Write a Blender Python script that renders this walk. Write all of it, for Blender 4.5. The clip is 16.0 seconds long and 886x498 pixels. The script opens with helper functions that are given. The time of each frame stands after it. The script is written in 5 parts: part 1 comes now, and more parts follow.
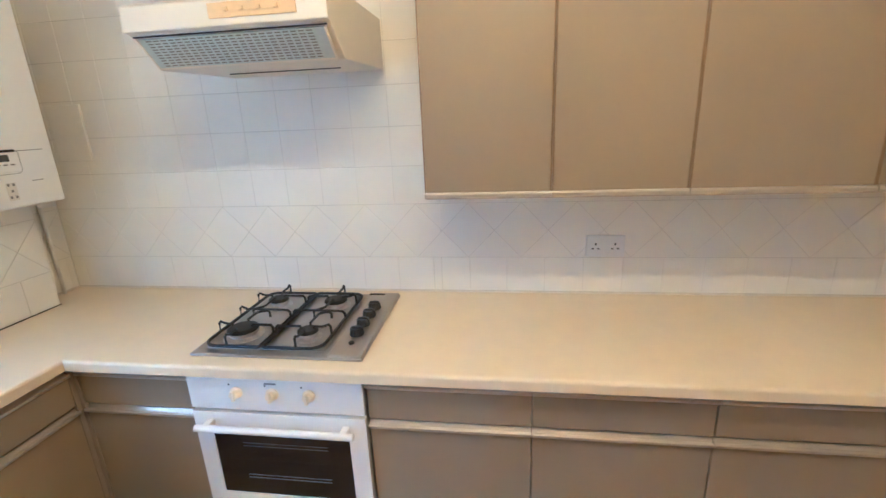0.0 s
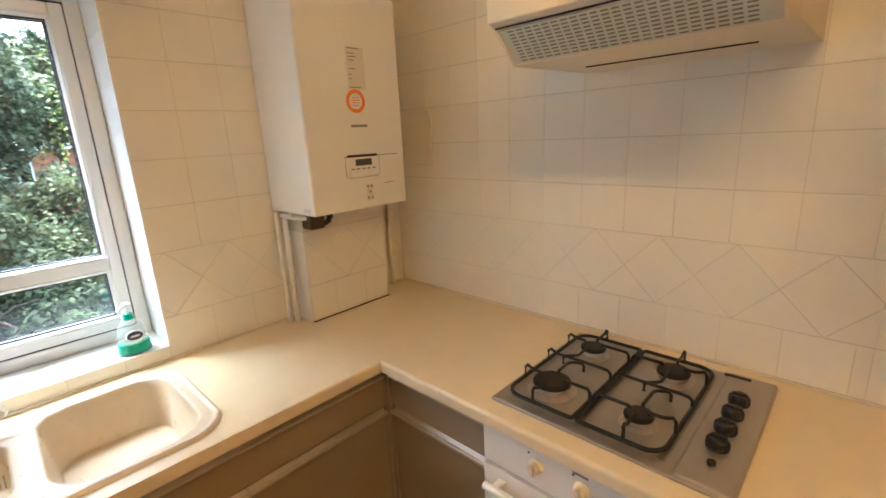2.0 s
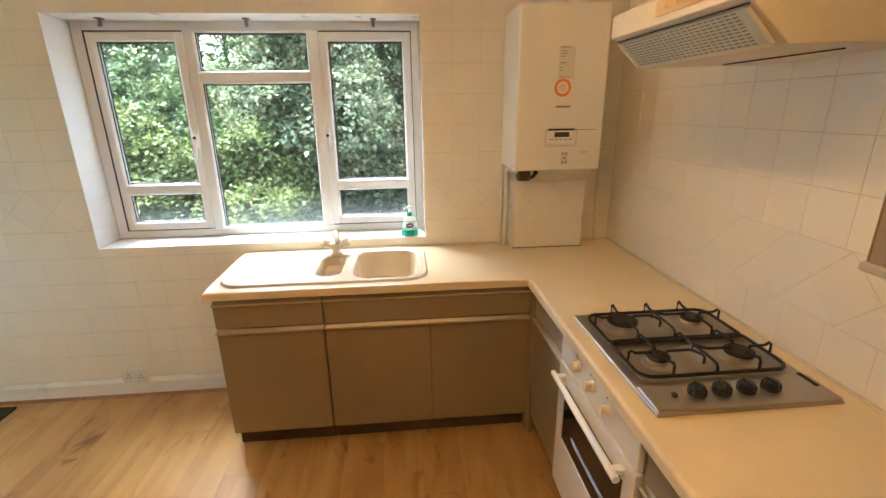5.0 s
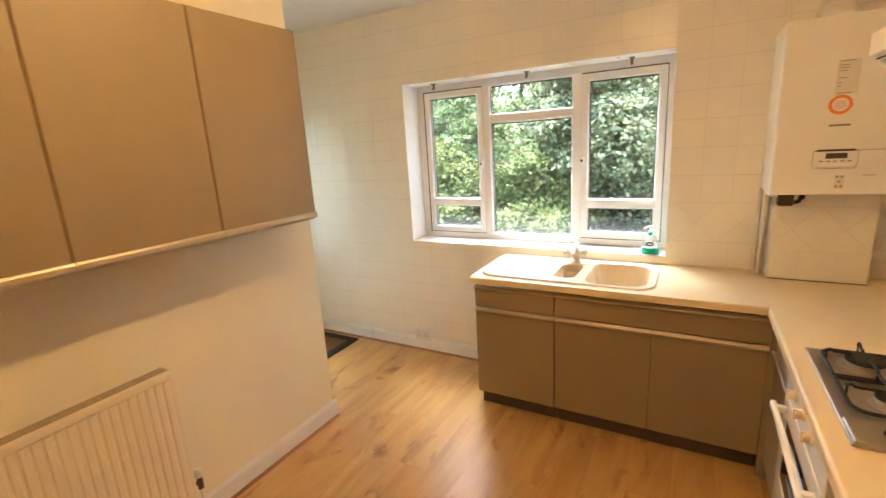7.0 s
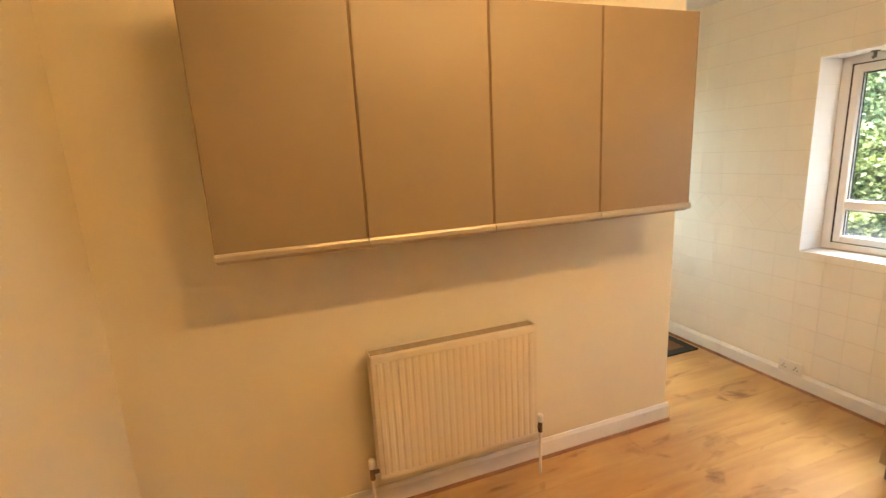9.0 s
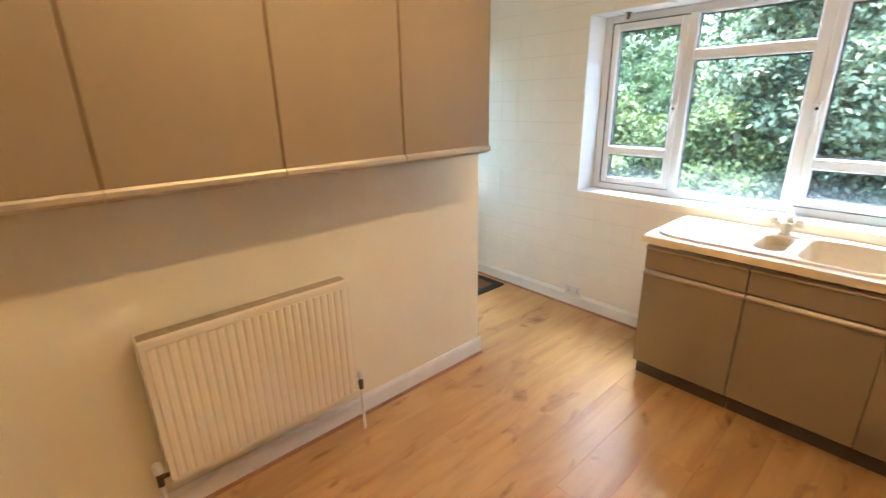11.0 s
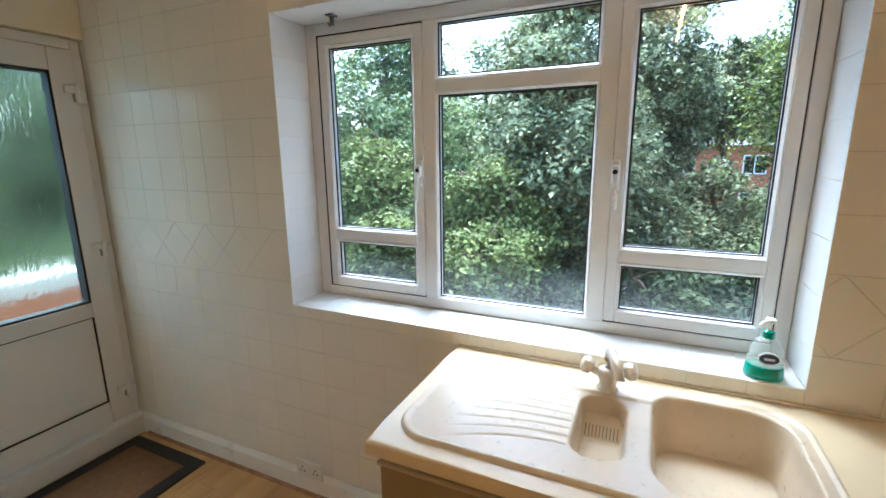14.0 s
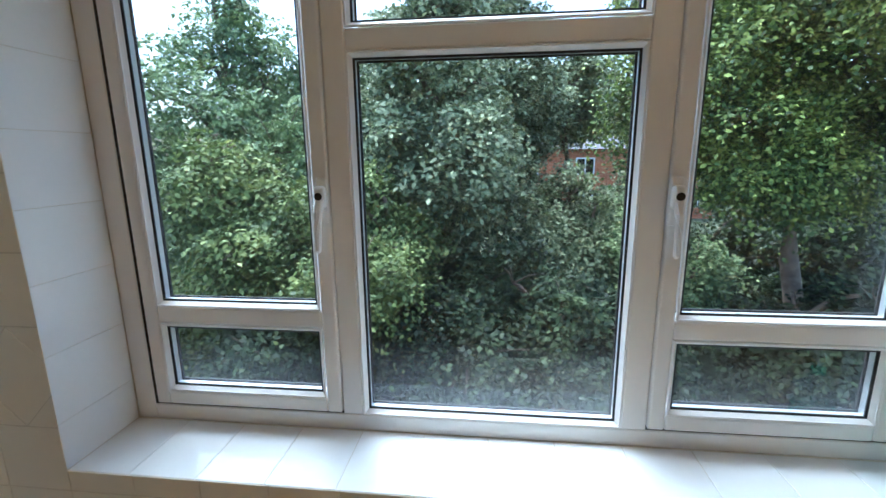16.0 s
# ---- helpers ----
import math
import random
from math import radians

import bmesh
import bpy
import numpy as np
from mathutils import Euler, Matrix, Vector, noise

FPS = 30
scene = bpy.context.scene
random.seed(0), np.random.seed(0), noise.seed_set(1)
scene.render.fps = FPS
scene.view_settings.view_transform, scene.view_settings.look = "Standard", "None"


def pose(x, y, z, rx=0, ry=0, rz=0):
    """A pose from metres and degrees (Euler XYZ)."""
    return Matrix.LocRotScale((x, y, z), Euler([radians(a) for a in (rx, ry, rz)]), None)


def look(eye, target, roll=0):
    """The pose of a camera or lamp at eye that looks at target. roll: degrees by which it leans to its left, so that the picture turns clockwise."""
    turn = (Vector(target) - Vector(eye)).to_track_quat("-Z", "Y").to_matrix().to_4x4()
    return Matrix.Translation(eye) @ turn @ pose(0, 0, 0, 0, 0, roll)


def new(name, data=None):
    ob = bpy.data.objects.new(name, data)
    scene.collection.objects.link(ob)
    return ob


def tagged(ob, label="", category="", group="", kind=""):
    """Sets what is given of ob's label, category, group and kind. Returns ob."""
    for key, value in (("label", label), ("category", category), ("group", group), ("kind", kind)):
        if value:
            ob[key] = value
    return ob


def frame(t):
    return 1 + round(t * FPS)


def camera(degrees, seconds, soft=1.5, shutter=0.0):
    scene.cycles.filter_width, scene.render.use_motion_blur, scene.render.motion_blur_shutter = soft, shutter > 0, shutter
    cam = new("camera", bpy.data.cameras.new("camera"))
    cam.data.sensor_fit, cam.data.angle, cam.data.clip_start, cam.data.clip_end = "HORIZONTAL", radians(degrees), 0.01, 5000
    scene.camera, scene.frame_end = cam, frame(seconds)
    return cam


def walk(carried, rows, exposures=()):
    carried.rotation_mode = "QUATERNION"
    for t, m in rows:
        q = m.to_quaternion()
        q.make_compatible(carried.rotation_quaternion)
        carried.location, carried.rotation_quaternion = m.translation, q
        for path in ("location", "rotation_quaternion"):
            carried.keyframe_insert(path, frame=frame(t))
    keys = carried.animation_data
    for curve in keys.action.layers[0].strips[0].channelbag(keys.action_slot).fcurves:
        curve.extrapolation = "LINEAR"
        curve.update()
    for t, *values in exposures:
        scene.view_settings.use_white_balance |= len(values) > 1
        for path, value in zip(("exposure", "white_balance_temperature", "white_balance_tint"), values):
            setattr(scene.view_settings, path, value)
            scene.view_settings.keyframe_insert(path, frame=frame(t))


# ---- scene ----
cam = camera(89.6, 16.0, soft=1.5, shutter=0.15)
PATH = [
    (0, (0.423, 0.842, 1.624), (0.143, 2.74, 1.062), -2.4),
    (0.5, (0.315, 0.925, 1.622), (-0.21, 2.776, 1.076), -3.1),
    (1, (0.229, 0.981, 1.617), (-0.593, 2.723, 1.08), -2.6),
    (1.5, (0.13, 1.066, 1.621), (-0.927, 2.685, 1.111), -2.4),
    (2, (0.079, 1.145, 1.635), (-1.266, 2.54, 1.141), -2.8),
    (2.5, (0.188, 1.219, 1.648), (-1.428, 2.306, 1.192), -2.2),
    (3, (0.361, 1.286, 1.665), (-1.396, 2.127, 1.209), -2.0),
    (3.5, (0.505, 1.274, 1.672), (-1.326, 1.934, 1.211), -2.1),
    (4, (0.652, 1.276, 1.662), (-1.222, 1.784, 1.18), -1.6),
    (4.2, (0.687, 1.276, 1.685), (-1.189, 1.729, 1.161), -1.1),
    (6.3, (1.248, 1.649, 1.684), (-0.626, 1.178, 1.17), -2.4),
    (6.5, (1.263, 1.639, 1.69), (-0.584, 1.055, 1.193), -2.6),
    (7, (1.315, 1.65, 1.703), (-0.374, 0.681, 1.246), -3.4),
    (7.5, (1.368, 1.645, 1.697), (-0.121, 0.378, 1.275), -3.7),
    (8, (1.428, 1.624, 1.693), (0.205, 0.093, 1.294), -3.3),
    (8.5, (1.478, 1.632, 1.696), (0.578, -0.112, 1.309), -3.2),
    (8.7, (1.496, 1.623, 1.701), (0.72, -0.179, 1.314), -3.3),
    (9.75, (1.5, 1.57, 1.67), (0.98, -0.26, 1.19), -2.4),
    (10.8, (1.402, 1.524, 1.64), (0.318, -0.039, 1.022), -1.4),
    (11, (1.333, 1.503, 1.627), (0.079, 0.08, 0.991), -1.2),
    (11.5, (1.058, 1.502, 1.641), (-0.461, 0.385, 0.972), -1.2),
    (12, (0.84, 1.49, 1.65), (-0.826, 0.595, 0.999), -0.7),
    (12.5, (0.57, 1.41, 1.628), (-1.146, 0.54, 1.081), -0.9),
    (13, (0.318, 1.325, 1.618), (-1.422, 0.46, 1.145), -1.1),
    (13.5, (0.004, 1.225, 1.627), (-1.75, 0.371, 1.186), -1.0),
    (14, (-0.214, 1.07, 1.608), (-1.992, 0.257, 1.187), -0.6),
    (14.5, (-0.388, 0.861, 1.619), (-2.253, 0.268, 1.211), -0.5),
    (15, (-0.543, 0.746, 1.617), (-2.448, 0.299, 1.205), -0.5),
    (15.5, (-0.746, 0.652, 1.627), (-2.679, 0.329, 1.225), -0.7),
    (16, (-0.895, 0.598, 1.627), (-2.839, 0.377, 1.212), -0.6),
]
EXPOSURES = [
    (0.0, 4.13, 3690, -3), (0.5, 3.94, 4010, -3), (1.0, 3.87, 4440, -3), (1.5, 3.76, 4800, -2), (2.0, 3.46, 5200, 0), (2.5, 3.38, 5250, 0), (4.0, 3.38, 5400, 0),
    (7.0, 3.77, 5900, 2), (8.0, 3.84, 6150, 3), (8.7, 3.96, 6250, 3), (11.0, 3.91, 4820, 0), (11.5, 3.86, 5000, 0), (12.0, 3.84, 5080, 0), (12.5, 3.6, 5150, 0), (13.0, 3.45, 5000, -1), (13.5, 3.2, 4950, -2),
    (14.5, 2.58, 4900, -1), (15.5, 2.74, 4780, -2), (16.0, 2.18, 4780, -2),
]
walk(cam, [(t, look(eye, target, roll)) for t, eye, target, roll in PATH], EXPOSURES)

# ---- light ----
world = bpy.data.worlds.new("overcast_sky")
scene.world = world
world.use_nodes = True
wn = world.node_tree
sky = wn.nodes.new("ShaderNodeTexSky")
sky.sky_type = "NISHITA"
sky.sun_disc = False
sky.sun_elevation, sky.sun_rotation = radians(67.7), radians(234.5)
sky.dust_density = 5.0
wn.links.new(sky.outputs[0], wn.nodes["Background"].inputs[0])
wn.nodes["Background"].inputs[1].default_value = 0.15

sun_data = bpy.data.lights.new("sun", "SUN")
sun_data.energy, sun_data.angle, sun_data.color = 1.25, radians(40), (1.0, 0.96, 0.9)
sun = new("sun", sun_data)
sun.matrix_world = look((-7, -5, 21), (0, 0, 0))

TUBE_X, TUBE_Y, TUBE_Z = (-0.24, 1.21), 1.205, 2.565   # warm strip light, along the room
TUBE_COLOUR, TUBE_STRENGTH = (1.0, 0.535, 0.19), 10.0


# ---- materials ----
def mat(name, col, rough=0.5, metal=0.0, var=0.06, scale=5.0, bump=0.0, bscale=80.0, coat=0.0, piece=0.0, stretch=(1, 1, 1), rvar=0.08):
    m = bpy.data.materials.new(name)
    m.use_nodes = True
    nt = m.node_tree
    N, L = nt.nodes, nt.links
    b = N["Principled BSDF"]
    b.inputs["Metallic"].default_value = metal
    b.inputs["Coat Weight"].default_value = coat
    g = N.new("ShaderNodeNewGeometry")
    mp = N.new("ShaderNodeMapping")
    mp.inputs["Scale"].default_value = stretch
    L.new(g.outputs["Position"], mp.inputs["Vector"])
    n1 = N.new("ShaderNodeTexNoise")
    n1.inputs["Scale"].default_value, n1.inputs["Detail"].default_value = scale, 6
    L.new(mp.outputs[0], n1.inputs["Vector"])
    n2 = N.new("ShaderNodeTexNoise")
    n2.inputs["Scale"].default_value, n2.inputs["Detail"].default_value = bscale, 3
    L.new(mp.outputs[0], n2.inputs["Vector"])
    add = N.new("ShaderNodeMath")
    add.operation = "MULTIPLY_ADD"
    L.new(n2.outputs[0], add.inputs[0])
    add.inputs[1].default_value = 0.4
    L.new(n1.outputs[0], add.inputs[2])
    last = add.outputs[0]
    if piece:
        oi = N.new("ShaderNodeObjectInfo")
        pa = N.new("ShaderNodeMath")
        pa.operation = "MULTIPLY_ADD"
        L.new(oi.outputs["Random"], pa.inputs[0])
        pa.inputs[1].default_value = piece
        L.new(last, pa.inputs[2])
        last = pa.outputs[0]
    ramp = N.new("ShaderNodeValToRGB")
    ramp.color_ramp.elements[0].position, ramp.color_ramp.elements[1].position = 0.35, 1.05
    ramp.color_ramp.elements[0].color = (*[c * (1 - var) for c in col], 1)
    ramp.color_ramp.elements[1].color = (*[min(1, c * (1 + var)) for c in col], 1)
    L.new(last, ramp.inputs[0])
    L.new(ramp.outputs[0], b.inputs["Base Color"])
    mr = N.new("ShaderNodeMapRange")
    mr.inputs["To Min"].default_value, mr.inputs["To Max"].default_value = max(0.02, rough - rvar), min(1, rough + rvar)
    L.new(n1.outputs[0], mr.inputs["Value"])
    L.new(mr.outputs[0], b.inputs["Roughness"])
    if bump:
        bp = N.new("ShaderNodeBump")
        bp.inputs["Strength"].default_value, bp.inputs["Distance"].default_value = bump, 0.002
        L.new(n2.outputs[0], bp.inputs["Height"])
        L.new(bp.outputs[0], b.inputs["Normal"])
    return m


def wood(name, dark, mid, light, rough, along=0):
    """Oak-look laminate: long grain, soft figure, odd darker streaks, one shift for each plank."""
    m = bpy.data.materials.new(name)
    m.use_nodes = True
    nt = m.node_tree
    N, L = nt.nodes, nt.links
    b = N["Principled BSDF"]
    g, oi = N.new("ShaderNodeNewGeometry"), N.new("ShaderNodeObjectInfo")
    sh = N.new("ShaderNodeVectorMath")
    sh.operation = "MULTIPLY_ADD"
    cb = N.new("ShaderNodeCombineXYZ")
    for k in range(3):
        L.new(oi.outputs["Random"], cb.inputs[k])
    L.new(cb.outputs[0], sh.inputs[0])
    sh.inputs[1].default_value = (37, 53, 11)
    L.new(g.outputs["Position"], sh.inputs[2])
    mp = N.new("ShaderNodeMapping")
    mp.inputs["Scale"].default_value = (0.16, 1, 1) if along == 0 else (1, 0.16, 1)
    L.new(sh.outputs[0], mp.inputs["Vector"])
    fine = N.new("ShaderNodeTexNoise")
    fine.inputs["Scale"].default_value, fine.inputs["Detail"].default_value = 38, 8
    fig = N.new("ShaderNodeTexNoise")
    fig.inputs["Scale"].default_value, fig.inputs["Detail"].default_value, fig.inputs["Distortion"].default_value = 6, 5, 1.6
    knot = N.new("ShaderNodeTexNoise")
    knot.inputs["Scale"].default_value, knot.inputs["Detail"].default_value, knot.inputs["Distortion"].default_value = 8, 4, 0.8
    for n in (fine, fig):
        L.new(mp.outputs[0], n.inputs["Vector"])
    mk = N.new("ShaderNodeMapping")
    mk.inputs["Scale"].default_value = (0.38, 1, 1) if along == 0 else (1, 0.38, 1)
    L.new(sh.outputs[0], mk.inputs["Vector"])
    L.new(mk.outputs[0], knot.inputs["Vector"])
    mixf = N.new("ShaderNodeMath")
    mixf.operation = "MULTIPLY_ADD"
    L.new(fine.outputs[0], mixf.inputs[0])
    mixf.inputs[1].default_value = 0.16
    L.new(fig.outputs[0], mixf.inputs[2])
    pl = N.new("ShaderNodeMath")
    pl.operation = "MULTIPLY_ADD"
    L.new(oi.outputs["Random"], pl.inputs[0])
    pl.inputs[1].default_value = 0.07
    L.new(mixf.outputs[0], pl.inputs[2])
    r = N.new("ShaderNodeValToRGB")
    e = r.color_ramp.elements
    e[0].position, e[0].color = 0.42, (*dark, 1)
    e[1].position, e[1].color = 0.95, (*light, 1)
    e.new(0.66).color = (*mid, 1)
    L.new(pl.outputs[0], r.inputs[0])
    kr = N.new("ShaderNodeValToRGB")
    kr.color_ramp.elements[0].position, kr.color_ramp.elements[0].color = 0.60, (1, 1, 1, 1)
    kr.color_ramp.elements[1].position, kr.color_ramp.elements[1].color = 0.74, (0.48, 0.38, 0.30, 1)
    L.new(knot.outputs[0], kr.inputs[0])
    mul = N.new("ShaderNodeMix")
    mul.data_type, mul.blend_type = "RGBA", "MULTIPLY"
    mul.inputs["Factor"].default_value = 1.0
    L.new(r.outputs[0], mul.inputs["A"])
    L.new(kr.outputs[0], mul.inputs["B"])
    L.new(mul.outputs["Result"], b.inputs["Base Color"])
    b.inputs["Roughness"].default_value = rough
    bp = N.new("ShaderNodeBump")
    bp.inputs["Strength"].default_value, bp.inputs["Distance"].default_value = 0.12, 0.001
    L.new(fine.outputs[0], bp.inputs["Height"])
    L.new(bp.outputs[0], b.inputs["Normal"])
    return m


def glass(name, rough=0.0, bump=0.0, tint=(1, 1, 1)):
    m = bpy.data.materials.new(name)
    m.use_nodes = True
    nt = m.node_tree
    b = nt.nodes["Principled BSDF"]
    b.inputs["Base Color"].default_value = (*tint, 1)
    b.inputs["Transmission Weight"].default_value, b.inputs["Roughness"].default_value, b.inputs["IOR"].default_value = 1, rough, 1.45
    if bump:
        g, mp, n = (nt.nodes.new("ShaderNode" + k) for k in ("NewGeometry", "Mapping", "TexNoise"))
        mp.inputs["Scale"].default_value = (1, 1, 0.22)
        nt.links.new(g.outputs["Position"], mp.inputs["Vector"])
        nt.links.new(mp.outputs[0], n.inputs["Vector"])
        n.inputs["Scale"].default_value, n.inputs["Detail"].default_value = 75, 2
        bp = nt.nodes.new("ShaderNodeBump")
        bp.inputs["Strength"].default_value, bp.inputs["Distance"].default_value = bump, 0.01
        nt.links.new(n.outputs[0], bp.inputs["Height"])
        nt.links.new(bp.outputs[0], b.inputs["Normal"])
    return m


def leaf_mat(name, dark, mid, light):
    m = bpy.data.materials.new(name)
    m.use_nodes = True
    nt = m.node_tree
    N, L = nt.nodes, nt.links
    b = N["Principled BSDF"]
    g = N.new("ShaderNodeNewGeometry")
    n = N.new("ShaderNodeTexNoise")
    n.inputs["Scale"].default_value, n.inputs["Detail"].default_value = 0.9, 4
    L.new(g.outputs["Position"], n.inputs["Vector"])
    a = N.new("ShaderNodeMath")
    a.operation = "MULTIPLY_ADD"
    L.new(g.outputs["Random Per Island"], a.inputs[0])
    a.inputs[1].default_value = 0.42
    L.new(n.outputs[0], a.inputs[2])
    r = N.new("ShaderNodeValToRGB")
    e = r.color_ramp.elements
    e[0].position, e[0].color = 0.4, (*dark, 1)
    e[1].position, e[1].color = 1.0, (*light, 1)
    e.new(0.7).color = (*mid, 1)
    L.new(a.outputs[0], r.inputs[0])
    L.new(r.outputs[0], b.inputs["Base Color"])
    b.inputs["Roughness"].default_value = 0.6
    b.inputs["Specular IOR Level"].default_value = 0.3
    tr = N.new("ShaderNodeBsdfTranslucent")
    L.new(r.outputs[0], tr.inputs["Color"])
    mx = N.new("ShaderNodeMixShader")
    mx.inputs[0].default_value = 0.22
    L.new(b.outputs[0], mx.inputs[1])
    L.new(tr.outputs[0], mx.inputs[2])
    L.new(mx.outputs[0], N["Material Output"].inputs["Surface"])
    return m


def brick_mat(name):
    m = bpy.data.materials.new(name)
    m.use_nodes = True
    nt = m.node_tree
    g, mp, br = (nt.nodes.new("ShaderNode" + k) for k in ("NewGeometry", "Mapping", "TexBrick"))
    mp.inputs["Rotation"].default_value = (radians(90), 0, radians(90))
    nt.links.new(g.outputs["Position"], mp.inputs["Vector"])
    nt.links.new(mp.outputs[0], br.inputs["Vector"])
    br.inputs["Color1"].default_value, br.inputs["Color2"].default_value = (0.46, 0.17, 0.075, 1), (0.34, 0.12, 0.06, 1)
    br.inputs["Mortar"].default_value = (0.4, 0.34, 0.28, 1)
    br.inputs["Scale"].default_value, br.inputs["Mortar Size"].default_value = 4.4, 0.012
    nt.links.new(br.outputs[0], nt.nodes["Principled BSDF"].inputs["Base Color"])
    nt.nodes["Principled BSDF"].inputs["Roughness"].default_value = 0.9
    return m


M_TILE = mat("glazed_tile_off_white", (0.83, 0.782, 0.68), 0.19, var=0.03, scale=3, bump=0.05, bscale=9, piece=0.18, rvar=0.04)
M_TILE.node_tree.nodes["Principled BSDF"].inputs["Specular IOR Level"].default_value = 0.36
M_GROUT = mat("tile_grout", (0.66, 0.61, 0.52), 0.9, var=0.12, scale=8, bump=0.3)
M_REVEAL = mat("white_reveal_tile", (0.80, 0.81, 0.81), 0.07, var=0.03, scale=4, piece=0.12, rvar=0.03)
M_WALL = mat("painted_plaster", (0.82, 0.75, 0.555), 0.75, var=0.03, scale=2.5, bump=0.12, bscale=120)
M_CEIL = mat("ceiling_paint", (0.80, 0.78, 0.74), 0.85, var=0.03, scale=2, bump=0.1)
M_GLOSS = mat("white_gloss_paint", (0.80, 0.78, 0.74), 0.3, var=0.05, scale=7, bump=0.06, bscale=30)
M_UPVC = mat("white_upvc", (0.80, 0.80, 0.79), 0.34, var=0.025, scale=4, rvar=0.02)
M_GASKET = mat("black_rubber_gasket", (0.012, 0.012, 0.013), 0.6, var=0.2)
M_DOORS = mat("taupe_laminate", (0.290, 0.220, 0.132), 0.42, var=0.06, scale=3, bump=0.12, bscale=420)
M_LIP = mat("brown_edge_lipping", (0.23, 0.15, 0.07), 0.45, var=0.1, scale=20)
M_CARC = mat("taupe_carcass", (0.285, 0.222, 0.155), 0.5, var=0.06, scale=5)
M_RAIL = mat("champagne_anodised_rail", (0.52, 0.45, 0.35), 0.45, metal=0.65, var=0.08, scale=12, stretch=(0.2, 0.2, 3))
M_GAP = mat("dark_gap_strip", (0.03, 0.022, 0.017), 0.7, var=0.2)
M_PLINTH = mat("dark_brown_plinth", (0.095, 0.066, 0.045), 0.5, var=0.2, scale=8)
M_TOP = mat("cream_worktop_laminate", (0.77, 0.64, 0.42), 0.36, var=0.035, scale=14, bump=0.06, bscale=260)
M_SINK = mat("cream_composite_sink", (0.65, 0.54, 0.39), 0.3, var=0.04, scale=40, bump=0.05, bscale=300)
M_TAP = mat("cream_enamel_tap", (0.76, 0.68, 0.55), 0.22, var=0.03)
M_BRACKET = mat("dull_grey_bracket", (0.20, 0.19, 0.17), 0.5, metal=0.5, var=0.2, scale=30)
M_STEEL = mat("brushed_stainless_steel", (0.44, 0.39, 0.33), 0.36, metal=0.9, var=0.03, scale=25, bscale=60, stretch=(1, 8, 1), rvar=0.04)
M_IRON = mat("black_enamelled_iron", (0.009, 0.008, 0.008), 0.48, var=0.3, scale=40, bump=0.1)
M_BURN = mat("burner_alloy", (0.50, 0.45, 0.39), 0.35, metal=0.8, var=0.25, scale=30)
M_KNOB = mat("black_plastic_knob", (0.014, 0.013, 0.013), 0.38, var=0.2)
M_OVEN = mat("white_enamel", (0.82, 0.79, 0.73), 0.2, var=0.03, scale=4)
M_OVKNOB = mat("cream_plastic_knob", (0.78, 0.66, 0.46), 0.35, var=0.05)
M_OVGLASS = mat("dark_oven_glass", (0.008, 0.007, 0.006), 0.06, var=0.2, rvar=0.02)
M_RACK = mat("oven_rack_wire", (0.35, 0.33, 0.3), 0.35, metal=1.0)
M_HOOD = mat("white_hood_enamel", (0.80, 0.73, 0.59), 0.38, var=0.03, scale=2, rvar=0.02)
M_HOODY = mat("yellowed_plastic", (0.72, 0.52, 0.25), 0.4, var=0.08, scale=10)
M_FILTER = mat("grey_filter_metal", (0.60, 0.63, 0.58), 0.4, metal=0.2, var=0.08, scale=20)
M_DARK = mat("dark_recess", (0.02, 0.018, 0.016), 0.8, var=0.2)
M_SLOT = mat("greasy_slot", (0.22, 0.20, 0.155), 0.7, var=0.2)
M_BOIL = mat("white_boiler_case", (0.82, 0.80, 0.76), 0.32, var=0.025, scale=3)
M_BOILG = mat("grey_display", (0.07, 0.075, 0.075), 0.2, var=0.1)
M_ORANGE = mat("orange_print", (0.80, 0.23, 0.04), 0.5, var=0.05)
M_PRINT = mat("grey_print", (0.22, 0.21, 0.2), 0.6, var=0.1)
M_PAPER = mat("pale_sticker", (0.70, 0.66, 0.58), 0.5, var=0.05)
M_COPPER = mat("painted_pipe", (0.79, 0.75, 0.67), 0.45, var=0.1, scale=12)
M_BRONZE = mat("dark_brass_valve", (0.11, 0.075, 0.045), 0.4, metal=0.7, var=0.3)
M_RAD = mat("cream_radiator_enamel", (0.78, 0.70, 0.54), 0.32, var=0.03, scale=4)
M_RADTOP = mat("dusty_shaded_cream_enamel", (0.36, 0.30, 0.19), 0.8, var=0.2, scale=14, stretch=(6, 1, 1))
M_PLAST = mat("white_plastic_plate", (0.72, 0.70, 0.66), 0.3, var=0.03)
M_CHROME = mat("chrome", (0.7, 0.7, 0.7), 0.12, metal=1.0, var=0.05)
M_SOAP = mat("green_soap", (0.01, 0.33, 0.20), 0.12, var=0.06, coat=0.3)
M_CLEAR = mat("clear_plastic", (0.74, 0.80, 0.78), 0.12, var=0.02)
M_CLEAR.node_tree.nodes["Principled BSDF"].inputs["Alpha"].default_value = 0.28
M_NAVY = mat("navy_label", (0.02, 0.03, 0.11), 0.4, var=0.05)
M_PUMP = mat("white_pump_plastic", (0.80, 0.82, 0.80), 0.3, var=0.03)
M_MAT = mat("coir_mat", (0.15, 0.07, 0.026), 0.95, var=0.3, scale=30, bump=1.0, bscale=350)
M_MATB = mat("black_mat_border", (0.018, 0.017, 0.016), 0.85, var=0.3, scale=40, bump=0.6, bscale=300)
M_FLOOR = wood("oak_laminate", (0.42, 0.225, 0.075), (0.52, 0.30, 0.10), (0.59, 0.36, 0.132), 0.36, along=0)
